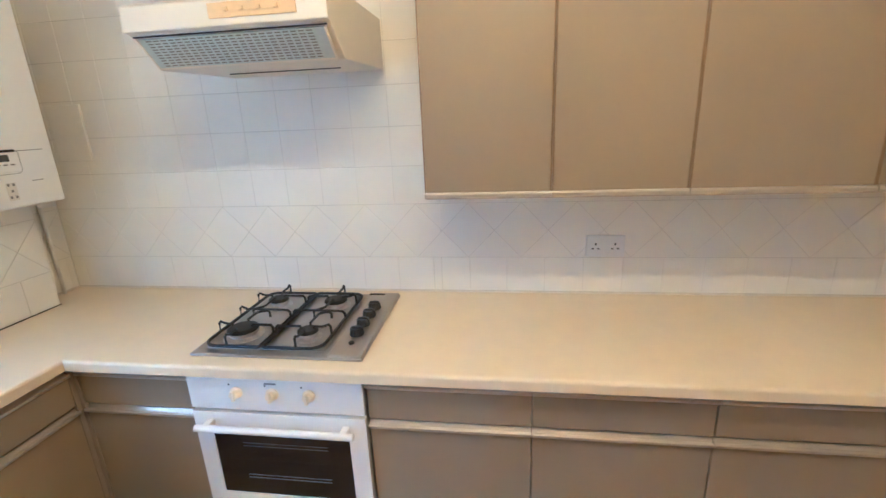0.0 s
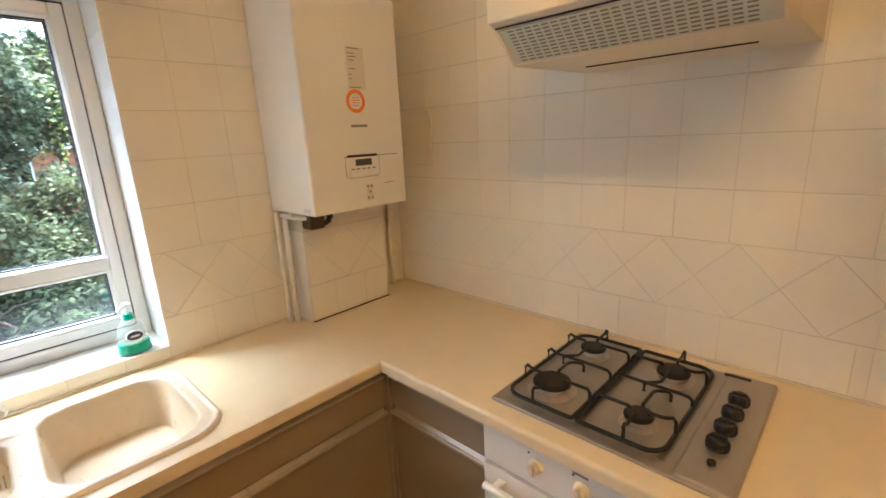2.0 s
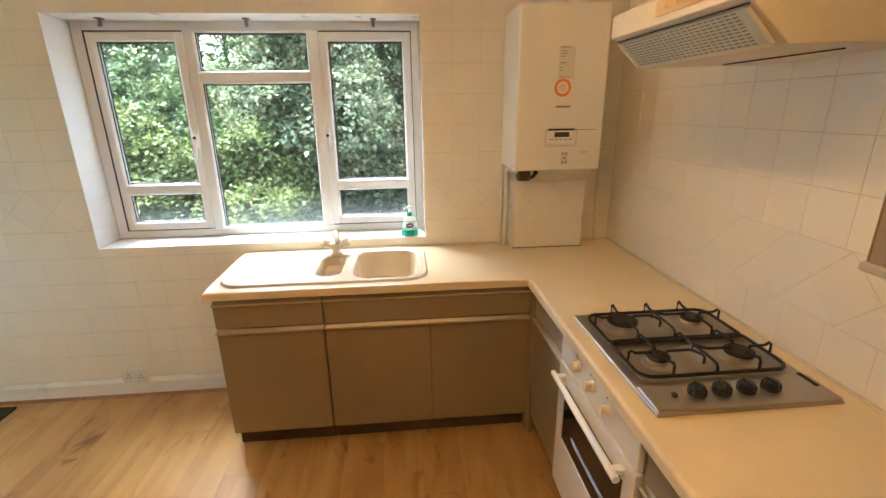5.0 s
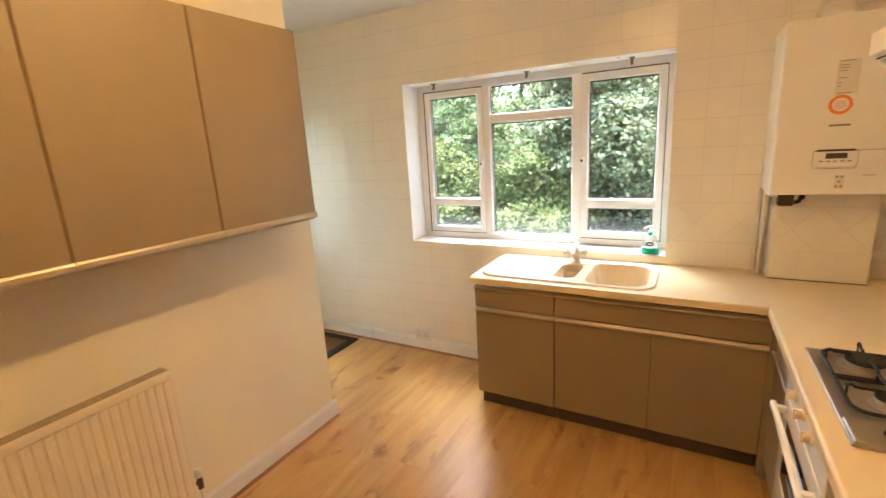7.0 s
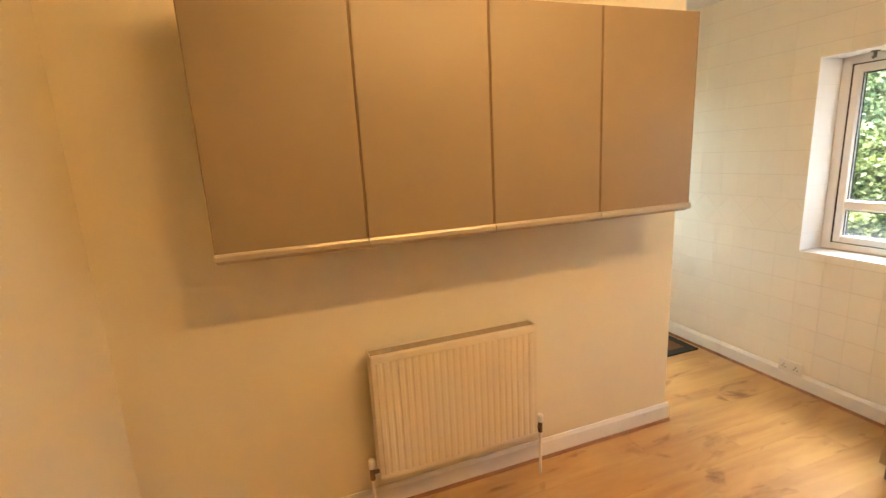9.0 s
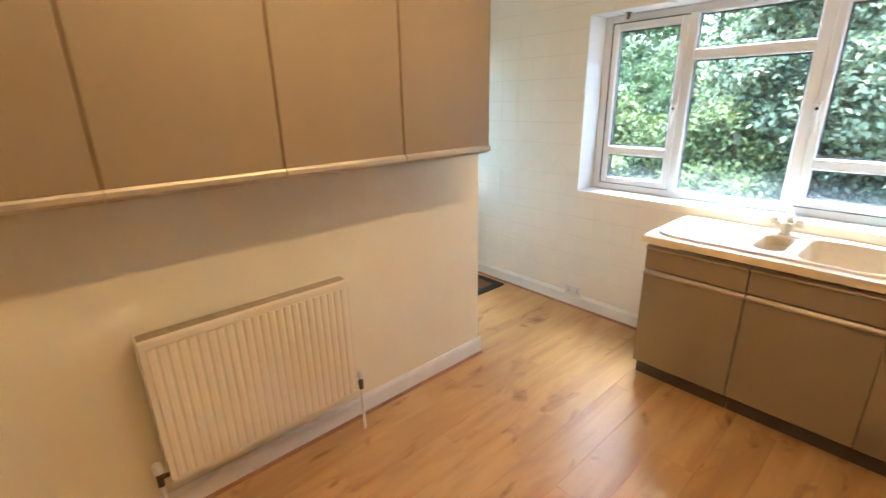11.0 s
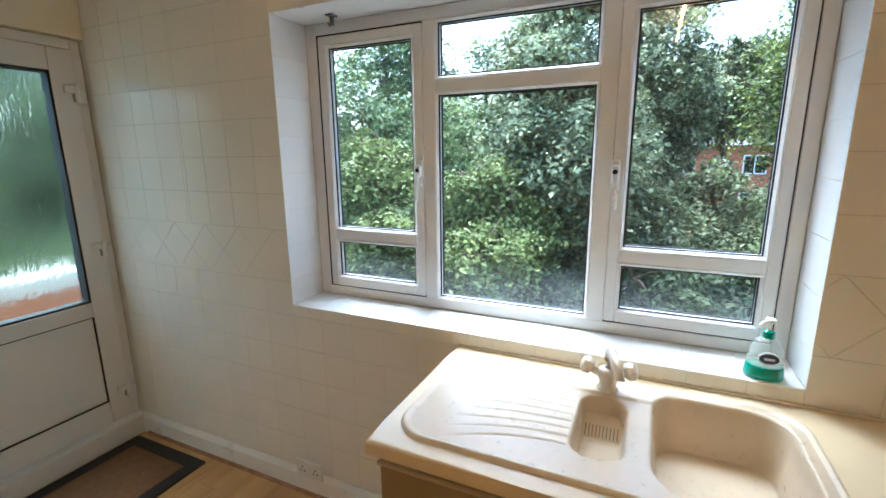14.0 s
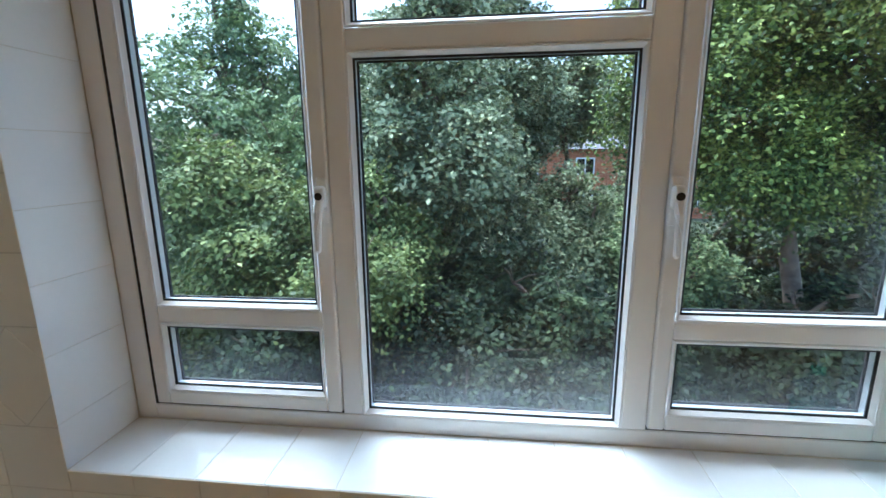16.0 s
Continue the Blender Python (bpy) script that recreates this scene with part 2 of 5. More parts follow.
M_BEAD = wood("oak_beading", (0.22, 0.10, 0.045), (0.34, 0.17, 0.08), (0.42, 0.23, 0.11), 0.35)
M_SPACER = mat("bright_spacer_bar", (0.72, 0.73, 0.74), 0.3, metal=0.6, var=0.05)
M_GLASS = glass("window_glass")
# a dusty film on the panes, heavier where lime has dried along the foot
gn, gl = M_GLASS.node_tree.nodes, M_GLASS.node_tree.links
film_pos, film_sep, film_rng, film_noise, film_mul, film_dust, film_mix = (gn.new("ShaderNode" + k) for k in ("NewGeometry", "SeparateXYZ", "MapRange", "TexNoise", "Math", "BsdfTranslucent", "MixShader"))
gl.new(film_pos.outputs["Position"], film_sep.inputs[0])
gl.new(film_sep.outputs["Z"], film_rng.inputs["Value"])
for key, val in (("From Min", 1.02), ("From Max", 1.19), ("To Min", 0.055), ("To Max", 0.0015)):
    film_rng.inputs[key].default_value = val
gl.new(film_pos.outputs["Position"], film_noise.inputs["Vector"])
film_noise.inputs["Scale"].default_value, film_noise.inputs["Detail"].default_value = 5, 5
film_mul.operation = "MULTIPLY"
gl.new(film_rng.outputs[0], film_mul.inputs[0])
gl.new(film_noise.outputs[0], film_mul.inputs[1])
film_dust.inputs["Color"].default_value = (0.8, 0.84, 0.88, 1)
gl.new(film_mul.outputs[0], film_mix.inputs[0])
gl.new(gn["Principled BSDF"].outputs[0], film_mix.inputs[1])
gl.new(film_dust.outputs[0], film_mix.inputs[2])
gl.new(film_mix.outputs[0], gn["Material Output"].inputs["Surface"])
M_FROST = glass("frosted_glass", 0.15, bump=0.34, tint=(0.79, 0.87, 0.78))
M_BULB = mat("lamp_white", (0.8, 0.78, 0.72), 0.4)
M_TUBE = mat("lamp_tube", (0.8, 0.75, 0.65), 0.4)
M_TUBE.node_tree.nodes["Principled BSDF"].inputs["Emission Color"].default_value = (*TUBE_COLOUR, 1)
M_TUBE.node_tree.nodes["Principled BSDF"].inputs["Emission Strength"].default_value = TUBE_STRENGTH
M_BARK = mat("bark", (0.16, 0.115, 0.08), 0.95, var=0.4, scale=6, bump=0.8, bscale=25)
M_GROUND = mat("leafy_ground", (0.05, 0.06, 0.025), 1.0, var=0.5, scale=1.2, bump=0.8, bscale=8)
M_BRICK = brick_mat("red_brick")
M_CONC = mat("pale_concrete", (0.55, 0.53, 0.5), 0.9, var=0.12, scale=3)
M_ROOF = mat("slate_roof", (0.10, 0.09, 0.09), 0.8, var=0.3, scale=4)
L_OAK = leaf_mat("oak_leaves", (0.034, 0.050, 0.022), (0.168, 0.202, 0.092), (0.504, 0.538, 0.302))
L_BLUE = leaf_mat("deep_green_leaves", (0.050, 0.084, 0.036), (0.179, 0.241, 0.095), (0.381, 0.448, 0.190))
# Leaf colour darkened to put canopy shade into the low growth.
L_SHADE = leaf_mat("shaded_undergrowth_leaves", (0.007, 0.012, 0.004), (0.027, 0.043, 0.016), (0.112, 0.146, 0.056))
L_LIME = leaf_mat("yellow_green_leaves", (0.045, 0.068, 0.019), (0.130, 0.172, 0.046), (0.310, 0.345, 0.105))
L_MAPLE = leaf_mat("maple_leaves", (0.016, 0.030, 0.007), (0.105, 0.150, 0.029), (0.470, 0.538, 0.123))


# ---- mesh helpers ----
def finish(bm, name, m, smooth=False):
    me = bpy.data.meshes.new(name)
    bmesh.ops.recalc_face_normals(bm, faces=bm.faces)
    bm.to_mesh(me)
    bm.free()
    me.materials.append(m)
    if smooth:
        for p in me.polygons:
            p.use_smooth = True
    return me


BASE = {}


def thing(name, label, category, at=(0, 0, 0), group="", kind=""):
    ob = tagged(new(name), label, category, group, kind)
    ob.location = at
    ob.empty_display_size = 0.05
    BASE[ob.name] = Vector(at)
    return ob


def part(name, bm, m, parent, label="", smooth=False, shadow=True):
    ob = tagged(new(name, finish(bm, name, m, smooth)), label)
    ob.parent = parent
    ob.matrix_parent_inverse = Matrix.Translation(-BASE.get(parent.name, Vector((0, 0, 0))))
    ob.visible_shadow = shadow
    return ob


def solo(name, bm, m, label, category, kind="", group="", smooth=False):
    return tagged(new(name, finish(bm, name, m, smooth)), label, category, group, kind)


def box(bm, lo, hi, bev=0.0, seg=2):
    c = [(a + b) / 2 for a, b in zip(lo, hi)]
    s = [max(abs(b - a), 1e-5) for a, b in zip(lo, hi)]
    r = bmesh.ops.create_cube(bm, size=1, matrix=Matrix.LocRotScale(c, None, s))
    if bev:
        ed = list({e for v in r["verts"] for e in v.link_edges})
        bmesh.ops.bevel(bm, geom=ed, offset=min(bev, 0.45 * min(s)), segments=seg, affect="EDGES", profile=0.5)
    return bm


def bx(lo, hi, bev=0.0, seg=2):
    return box(bmesh.new(), lo, hi, bev, seg)


def cyl(bm, a, b, r0, r1=None, seg=20, caps=True):
    a, b = Vector(a), Vector(b)
    d = b - a
    m = Matrix.Translation((a + b) / 2) @ d.to_track_quat("Z", "Y").to_matrix().to_4x4()
    bmesh.ops.create_cone(bm, cap_ends=caps, segments=seg, radius1=r0, radius2=r0 if r1 is None else r1, depth=d.length, matrix=m)
    return bm


def tube(bm, pts, r, seg=8, closed=False):
    pts = [Vector(p) for p in pts]
    rings, n = [], len(pts)
    up = Vector((0, 0, 1))
    for i, p in enumerate(pts):
        a = pts[i - 1] if (i or closed) else p
        b = pts[(i + 1) % n] if (i < n - 1 or closed) else p
        d = (b - a).normalized()
        s = d.cross(up)
        if s.length < 0.05:
            s = d.cross(Vector((1, 0, 0)))
        s.normalize()
        u = s.cross(d)
        rr = r[i] if isinstance(r, (list, tuple)) else r
        rings.append([bm.verts.new(p + rr * (math.cos(t) * s + math.sin(t) * u)) for t in (2 * math.pi * k / seg for k in range(seg))])
    for i in range(n if closed else n - 1):
        q, w = rings[i], rings[(i + 1) % n]
        for k in range(seg):
            bm.faces.new((q[k], q[(k + 1) % seg], w[(k + 1) % seg], w[k]))
    if not closed:
        bm.faces.new(rings[0])
        bm.faces.new(rings[-1])
    return bm


def lathe(bm, prof, base, seg=24, axis="z", squash=1.0):
    """prof: radius and height pairs, turned round an upright line through base (or one along x)."""
    bx0, by0, bz0 = base
    rings = []
    for r, h in prof:
        ring = []
        for k in range(seg):
            t = 2 * math.pi * k / seg
            c, s = r * math.cos(t), r * math.sin(t) * squash
            ring.append(bm.verts.new((bx0 + c, by0 + s, bz0 + h) if axis == "z" else (bx0 + h, by0 + c, bz0 + s) if axis == "x" else (bx0 + c, by0 + h, bz0 + s)))
        rings.append(ring)
    for q, w in zip(rings, rings[1:]):
        for k in range(seg):
            bm.faces.new((q[k], q[(k + 1) % seg], w[(k + 1) % seg], w[k]))
    bm.faces.new(rings[0])
    bm.faces.new(rings[-1])
    return bm


def prism(bm, prof, u0, u1, axis="x"):
    """A closed outline drawn in the plane across axis and pulled from u0 to u1."""
    def at(u, p):
        return (u, p[0], p[1]) if axis == "x" else (p[0], u, p[1]) if axis == "y" else (p[0], p[1], u)
    a = [bm.verts.new(at(u0, p)) for p in prof]
    b = [bm.verts.new(at(u1, p)) for p in prof]
    n = len(prof)
    for k in range(n):
        bm.faces.new((a[k], a[(k + 1) % n], b[(k + 1) % n], b[k]))
    bm.faces.new(a)
    bm.faces.new(b)
    return bm


def slab(bm, xs, ys, z0, z1, keep, swap=None):
    """A plate cut into cells by xs and ys, of which keep(i, j) stay. swap turns (x, y, z) into other axes."""
    f = swap or (lambda x, y, z: (x, y, z))
    V = {}

    def v(i, j, k):
        if (i, j, k) not in V:
            V[i, j, k] = bm.verts.new(f(xs[i], ys[j], (z0, z1)[k]))
        return V[i, j, k]

    def on(i, j):
        return 0 <= i < len(xs) - 1 and 0 <= j < len(ys) - 1 and keep(i, j)
    for i in range(len(xs) - 1):
        for j in range(len(ys) - 1):
            if not on(i, j):
                continue
            for k in (0, 1):
                bm.faces.new((v(i, j, k), v(i + 1, j, k), v(i + 1, j + 1, k), v(i, j + 1, k)))
            for di, dj, p, q in ((-1, 0, (i, j), (i, j + 1)), (1, 0, (i + 1, j), (i + 1, j + 1)), (0, -1, (i, j), (i + 1, j)), (0, 1, (i, j + 1), (i + 1, j + 1))):
                if not on(i + di, j + dj):
                    bm.faces.new((v(*p, 0), v(*q, 0), v(*q, 1), v(*p, 1)))
    return bm


def ring(bm, lo, hi, w, axis, d0, d1, bev=0.004):
    """A rectangular frame with its four bars of width w, seen along axis, from depth d0 to d1."""
    (u0, v0), (u1, v1) = lo, hi
    for a, b in (((u0, v0), (u0 + w, v1)), ((u1 - w, v0), (u1, v1)), ((u0 + w, v0), (u1 - w, v0 + w)), ((u0 + w, v1 - w), (u1 - w, v1))):
        if axis == "x":
            box(bm, (d0, a[0], a[1]), (d1, b[0], b[1]), bev)
        else:
            box(bm, (a[0], d0, a[1]), (b[0], d1, b[1]), bev)
    return bm


# ---- plan ----
XW, XE, YN, YS, YD, ZC = -1.66, 2.20, 2.64, -0.33, -1.56, 2.68   # tile faces and plaster faces
PEND = -0.575                                                    # free end of the partition
WY0, WY1, WZ0, WZ1 = -0.33, 1.515, 0.952, 2.150                  # window opening
GR = 0.0016                                                       # tiles stand this far off the wall

# ---- structure ----
solo("floor", bx((-1.95, -1.75, -0.25), (2.35, 2.8, -0.012)), M_DARK, "subfloor under oak laminate planks", "floor", "structure")
solo("ceiling", bx((-1.96, -1.75, ZC), (2.35, 2.8, ZC + 0.15)), M_CEIL, "off-white painted plaster ceiling", "ceiling", "structure")
wall_west = solo("wall_west", slab(bmesh.new(), [-1.75, WY0 - GR, WY1 + GR, 2.8], [-0.25, WZ0 - GR, WZ1 + GR, ZC], -1.96, XW - GR, lambda i, j: (i, j) != (1, 1), lambda a, b, c: (c, a, b)), M_GROUT, "cream glazed tile wall round the kitchen window", "wall", "structure")
wall_north = solo("wall_north", bx((XW - GR, YN + GR, -0.25), (2.35, 2.8, ZC)), M_GROUT, "cream glazed tile wall behind the hob", "wall", "structure")
solo("wall_south", bx((PEND, YS - 0.11, -0.25), (2.35, YS, ZC), 0.004), M_WALL, "cream painted partition wall with radiator", "wall", "structure")
solo("wall_east", bx((XE, YS, -0.25), (2.35, YN + GR, ZC)), M_WALL, "cream painted plaster wall", "wall", "structure")
solo("wall_lobby", bx((PEND, YD, -0.25), (PEND + 0.1, YS - 0.11, ZC)), M_WALL, "cream painted lobby wall", "wall", "structure")
solo("wall_door", slab(bmesh.new(), [XW - GR, -0.80, PEND + 0.1], [-0.25, 2.18, ZC], YD - 0.19, YD, lambda i, j: not (i == 0 and j == 0), lambda a, b, c: (a, c, b)), M_WALL, "cream painted wall over the back door", "wall", "structure")


def skirting(name, prof, u0, u1, axis, m, label):
    return solo(name, prism(bmesh.new(), prof, u0, u1, axis), m, label, "skirting board", "structure")


def skirt_prof(w, s, h, t):
    return [(w, 0), (w + s * t, 0), (w + s * t, h - 0.02), (w + s * t * 0.55, h - 0.006), (w + s * t * 0.4, h), (w, h)]


skirting("baseboard", skirt_prof(YS, 1, 0.116, 0.014), PEND - 0.018, XE, "x", M_GLOSS, "white gloss skirting board on partition")
skirting("baseboard", skirt_prof(PEND, -1, 0.11, 0.018), YS - 0.11, YS, "y", M_GLOSS, "white gloss skirting board on partition end")
skirting("baseboard", skirt_prof(XW - GR, 1, 0.115, 0.026), YD, 0.5, "y", M_GLOSS, "white gloss skirting board under tiles")
skirting("baseboard", skirt_prof(XE, -1, 0.11, 0.018), YS, YN, "y", M_GLOSS, "white gloss skirting board on plaster wall")
skirting("trim", [(YS + 0.014, 0), (YS + 0.026, 0), (YS + 0.024, 0.007), (YS + 0.018, 0.015), (YS + 0.014, 0.016)], PEND - 0.022, XE, "x", M_BEAD, "oak scotia beading along skirting")
skirting("trim", [(XW + 0.022, 0), (XW + 0.036, 0), (XW + 0.033, 0.008), (XW + 0.026, 0.016), (XW + 0.022, 0.018)], YD + 0.05, 0.5, "y", M_BEAD, "oak scotia beading along tiled wall")


# ---- window ----
def mitre(bm, y0, y1, z0, z1, prof):
    """A mitred frame in the window's plane: prof gives pairs of inset and depth, skinned from the first to the last."""
    loops = [[bm.verts.new((x, y, z)) for y, z in ((y0 + d, z0 + d), (y1 - d, z0 + d), (y1 - d, z1 - d), (y0 + d, z1 - d))] for d, x in prof]
    for q, w in zip(loops, loops[1:]):
        for k in range(4):
            bm.faces.new((q[k], q[(k + 1) % 4], w[(k + 1) % 4], w[k]))
    return bm


def build_window():
    w = thing("window_1", "white upvc casement window with two side sashes", "window", (-1.88, 0.6, WZ0), kind="structure")
    xi, xo = -1.866, -1.932
    fl, fr_, fb, ft = -0.275, 1.471, 0.9955, 2.103      # inner faces of the outer frame
    bm = bx((xo, WY0, WZ0), (xi, fl, WZ1), 0.004)
    box(bm, (xo, fr_, WZ0), (xi, WY1, WZ1), 0.004)
    box(bm, (xo, fl, WZ0), (xi, fr_, fb), 0.004)
    box(bm, (xo, fl, ft), (xi, fr_, WZ1), 0.004)
    for a, b in ((0.2335, 0.285), (0.900, 0.9565)):
        box(bm, (xo, a, fb), (xi, b, ft), 0.004)
    box(bm, (xo, 0.285, 1.841), (xi, 0.900, 1.886), 0.004)
    fr = part("window_frame", bm, M_UPVC, w)
    xs = xi + 0.006
    for y0, y1 in ((-0.264, 0.2325), (0.9575, 1.467)):
        left = y0 < 0
        bm = bmesh.new()
        ring(bm, (y0, 1.001), (y1, 2.096), 0.037, "x", xo + 0.006, xs, 0.005)
        box(bm, (xo + 0.006, y0 + 0.037, 1.223), (xs, y1 - 0.037, 1.266), 0.005)
        s = part("sash", bm, M_UPVC, w)
        for z0, z1 in ((1.038, 1.223), (1.266, 2.059)):
            pane(s, y0 + 0.037, y1 - 0.037, z0, z1, xs)
        # Black strips fill the sash gap, standing for seal and shadow together.
        bm = bmesh.new()
        a, b = (fl, y0) if left else (y1, fr_)
        box(bm, (xi - 0.02, a, fb), (xi - 0.001, b, ft))
        c, d = (y0, 0.2335) if left else (0.9565, y1)
        box(bm, (xi - 0.02, c, fb), (xi - 0.003, d, 1.001))
        box(bm, (xi - 0.02, c, 2.096), (xi - 0.003, d, ft))
        part("seal", bm, M_GASKET, s, "black strip for seal and shadow gap round the sash")
        hy = y1 - 0.012 if left else y0 + 0.010
        lean = -0.010 if left else 0.005
        bm = bx((xs - 0.001, hy - 0.014, 1.478), (xs + 0.011, hy + 0.014, 1.580), 0.006, 3)
        box(bm, (xs + 0.009, hy - 0.013, 1.512), (xs + 0.032, hy + 0.013, 1.562), 0.009, 3)
        tube(bm, [(xs + 0.026, hy, 1.53), (xs + 0.032, hy + lean * 0.3, 1.505), (xs + 0.032, hy + lean * 0.7, 1.46), (xs + 0.028, hy + lean, 1.420), (xs + 0.024, hy + lean, 1.414)], [0.010, 0.0105, 0.009, 0.0075, 0.004], 10)
        hd = part("handle", bm, M_UPVC, s, "white window handle with lock")
        part("lock", cyl(bmesh.new(), (xs + 0.030, hy, 1.540), (xs + 0.0338, hy, 1.540), 0.0085, seg=14), M_DARK, hd, "black key lock")
    for z0, z1 in ((fb, 1.841), (1.886, ft)):
        pane(fr, 0.285, 0.900, z0, z1, xi)
    part("drip_board", bx((xo - 0.06, WY0, WZ0 - 0.03), (xo, WY1, WZ0), 0.004), M_UPVC, w)


def pane(parent, y0, y1, z0, z1, x):
    """A double-glazed pane in its opening: moulded bead, black gaskets, two sheets and their bright spacer."""
    bm = mitre(bmesh.new(), y0, y1, z0, z1, [(0, x - 0.001), (0.0025, x + 0.0015), (0.005, x + 0.0005), (0.0055, x - 0.002), (0.0125, x - 0.011), (0.0125, x - 0.040)])
    part("bead", bm, M_UPVC, parent)
    bm = mitre(bmesh.new(), y0, y1, z0, z1, [(0.012, x - 0.0105), (0.0165, x - 0.0125), (0.0165, x - 0.017)])
    part("gasket", bm, M_GASKET, parent, "black rubber gasket")
    bm = mitre(bmesh.new(), y0, y1, z0, z1, [(0.0125, x - 0.0185), (0.0150, x - 0.0185), (0.0150, x - 0.0325), (0.0125, x - 0.0325)])
    part("spacer", bm, M_SPACER, parent, "bright metal spacer bar")
    bm = mitre(bmesh.new(), y0, y1, z0, z1, [(0.0125, x - 0.037), (0.0185, x - 0.037), (0.0185, x - 0.041), (0.0125, x - 0.041)])
    part("outer_gasket", bm, M_GASKET, parent, "black rubber gasket")
    part("pane", bx((x - 0.018, y0 + 0.0128, z0 + 0.0128), (x - 0.014, y1 - 0.0128, z1 - 0.0128)), M_GLASS, parent, "clear glass pane", shadow=False)


build_window()


# ---- back door ----
def build_door():
    y = YD - 0.045
    d = thing("door_1", "white upvc back door with frosted glass", "door", (-1.23, y, 0.0), kind="structure")
    bm = bx((XW, y - 0.07, 0.10), (XW + 0.045, y, 2.178), 0.005)
    box(bm, (-0.845, y - 0.07, 0.10), (-0.802, y, 2.178), 0.005)
    box(bm, (XW + 0.045, y - 0.07, 2.13), (-0.845, y, 2.178), 0.005)
    part("door_frame", bm, M_UPVC, d)
    part("threshold", bx((XW, y - 0.09, 0.0), (-0.80, YD + 0.012, 0.115), 0.008), M_GLOSS, d, "white painted step below door")
    x0, x1, z0, z1 = XW + 0.048, -0.848, 0.125, 2.127
    bm = bmesh.new()
    yo, yi = y - 0.062, y + 0.012
    px0, px1 = -1.505, -0.965
    for a, b, c, e in ((x0, px0, z0, z1), (px1, x1, z0, z1), (px0, px1, z0, 0.255), (px0, px1, 0.760, 0.842), (px0, px1, 2.018, z1)):
        box(bm, (a, yo, c), (b, yi, e), 0.005)
    leaf = part("leaf", bm, M_UPVC, d)
    part("panel", bx((px0, yo + 0.02, 0.255), (px1, yi - 0.016, 0.760), 0.006), M_UPVC, leaf)
    bm = bmesh.new()
    ring(bm, (px0, 0.255), (px1, 0.760), 0.004, "y", yi - 0.018, yi - 0.004, 0)
    part("panel_seal", bm, M_GASKET, leaf, "dark rubber line round panel")
    bm = bmesh.new()
    ring(bm, (px0, 0.842), (px1, 2.018), 0.011, "y", yo + 0.01, yi - 0.003, 0)
    part("gasket", bm, M_GASKET, leaf, "black rubber gasket")
    part("pane", bx((px0 + 0.005, y - 0.03, 0.847), (px1 - 0.005, y - 0.024, 2.013)), M_FROST, leaf, "frosted rain-pattern glass", shadow=False)
    for z in (0.30, 1.133, 1.93):
        bm = bx((x0 - 0.012, yi - 0.006, z - 0.012), (x0 + 0.062, yi + 0.014, z + 0.022), 0.004)
        box(bm, (x0 - 0.030, yi - 0.006, z - 0.055), (x0 + 0.018, yi + 0.016, z + 0.012), 0.005)
        cyl(bm, (x0 + 0.004, yi + 0.014, z - 0.060), (x0 + 0.004, yi + 0.014, z + 0.034), 0.011, seg=12)
        hg = part("hinge", bm, M_UPVC, leaf)
        part("hinge_slot", bx((x0 + 0.0185, yi + 0.001, z - 0.050), (x0 + 0.026, yi + 0.004, z - 0.0125)), M_SLOT, hg, "grey gap beside the hinge")
    hx = -0.905
    bm = bx((hx - 0.016, yi, 0.97), (hx + 0.016, yi + 0.012, 1.19), 0.005)
    tube(bm, [(hx, yi + 0.01, 1.125), (hx, yi + 0.045, 1.125), (hx - 0.02, yi + 0.05, 1.125), (hx - 0.12, yi + 0.05, 1.123)], 0.009, 10)
    part("door_handle", bm, M_CHROME, leaf, "lever handle with backplate")


build_door()


# ---- fitted cabinets ----
# Local run: u along the front, d the depth behind it. side "W": fronts look east, "N": south, "S": north.
def run(side, at):
    def f(u, d, z):
        return {"W": (at - d, u, z), "N": (u, at + d, z), "S": (u, at - d, z)}[side]
    return f


def fbox(bm, f, u0, u1, d0, d1, z0, z1, bev=0.0):
    a, b = f(u0, d0, z0), f(u1, d1, z1)
    return box(bm, [min(p) for p in zip(a, b)], [max(p) for p in zip(a, b)], bev)


def rail(f, u0, u1, z, up, k=1.0):
    """A drawn metal grip: a lip that stands out over a groove."""
    bm = bmesh.new()
    s = 1 if up else -1
    pts = [(0.002, 0.0), (-0.010, 0.0), (-0.014, 0.004 * s), (-0.014, 0.012 * s), (-0.009, 0.015 * s), (-0.006, 0.009 * s), (0.002, 0.009 * s), (0.012, 0.020 * s), (0.016, 0.020 * s), (0.016, 0.0)]
    pts = [(p, q * k) for p, q in pts]
    a = [bm.verts.new(f(u0, p, z + q)) for p, q in pts]
    b = [bm.verts.new(f(u1, p, z + q)) for p, q in pts]
    n = len(pts)
    for j in range(n):
        bm.faces.new((a[j], a[(j + 1) % n], b[(j + 1) % n], b[j]))
    bm.faces.new(a)
    bm.faces.new(b)
    return bm


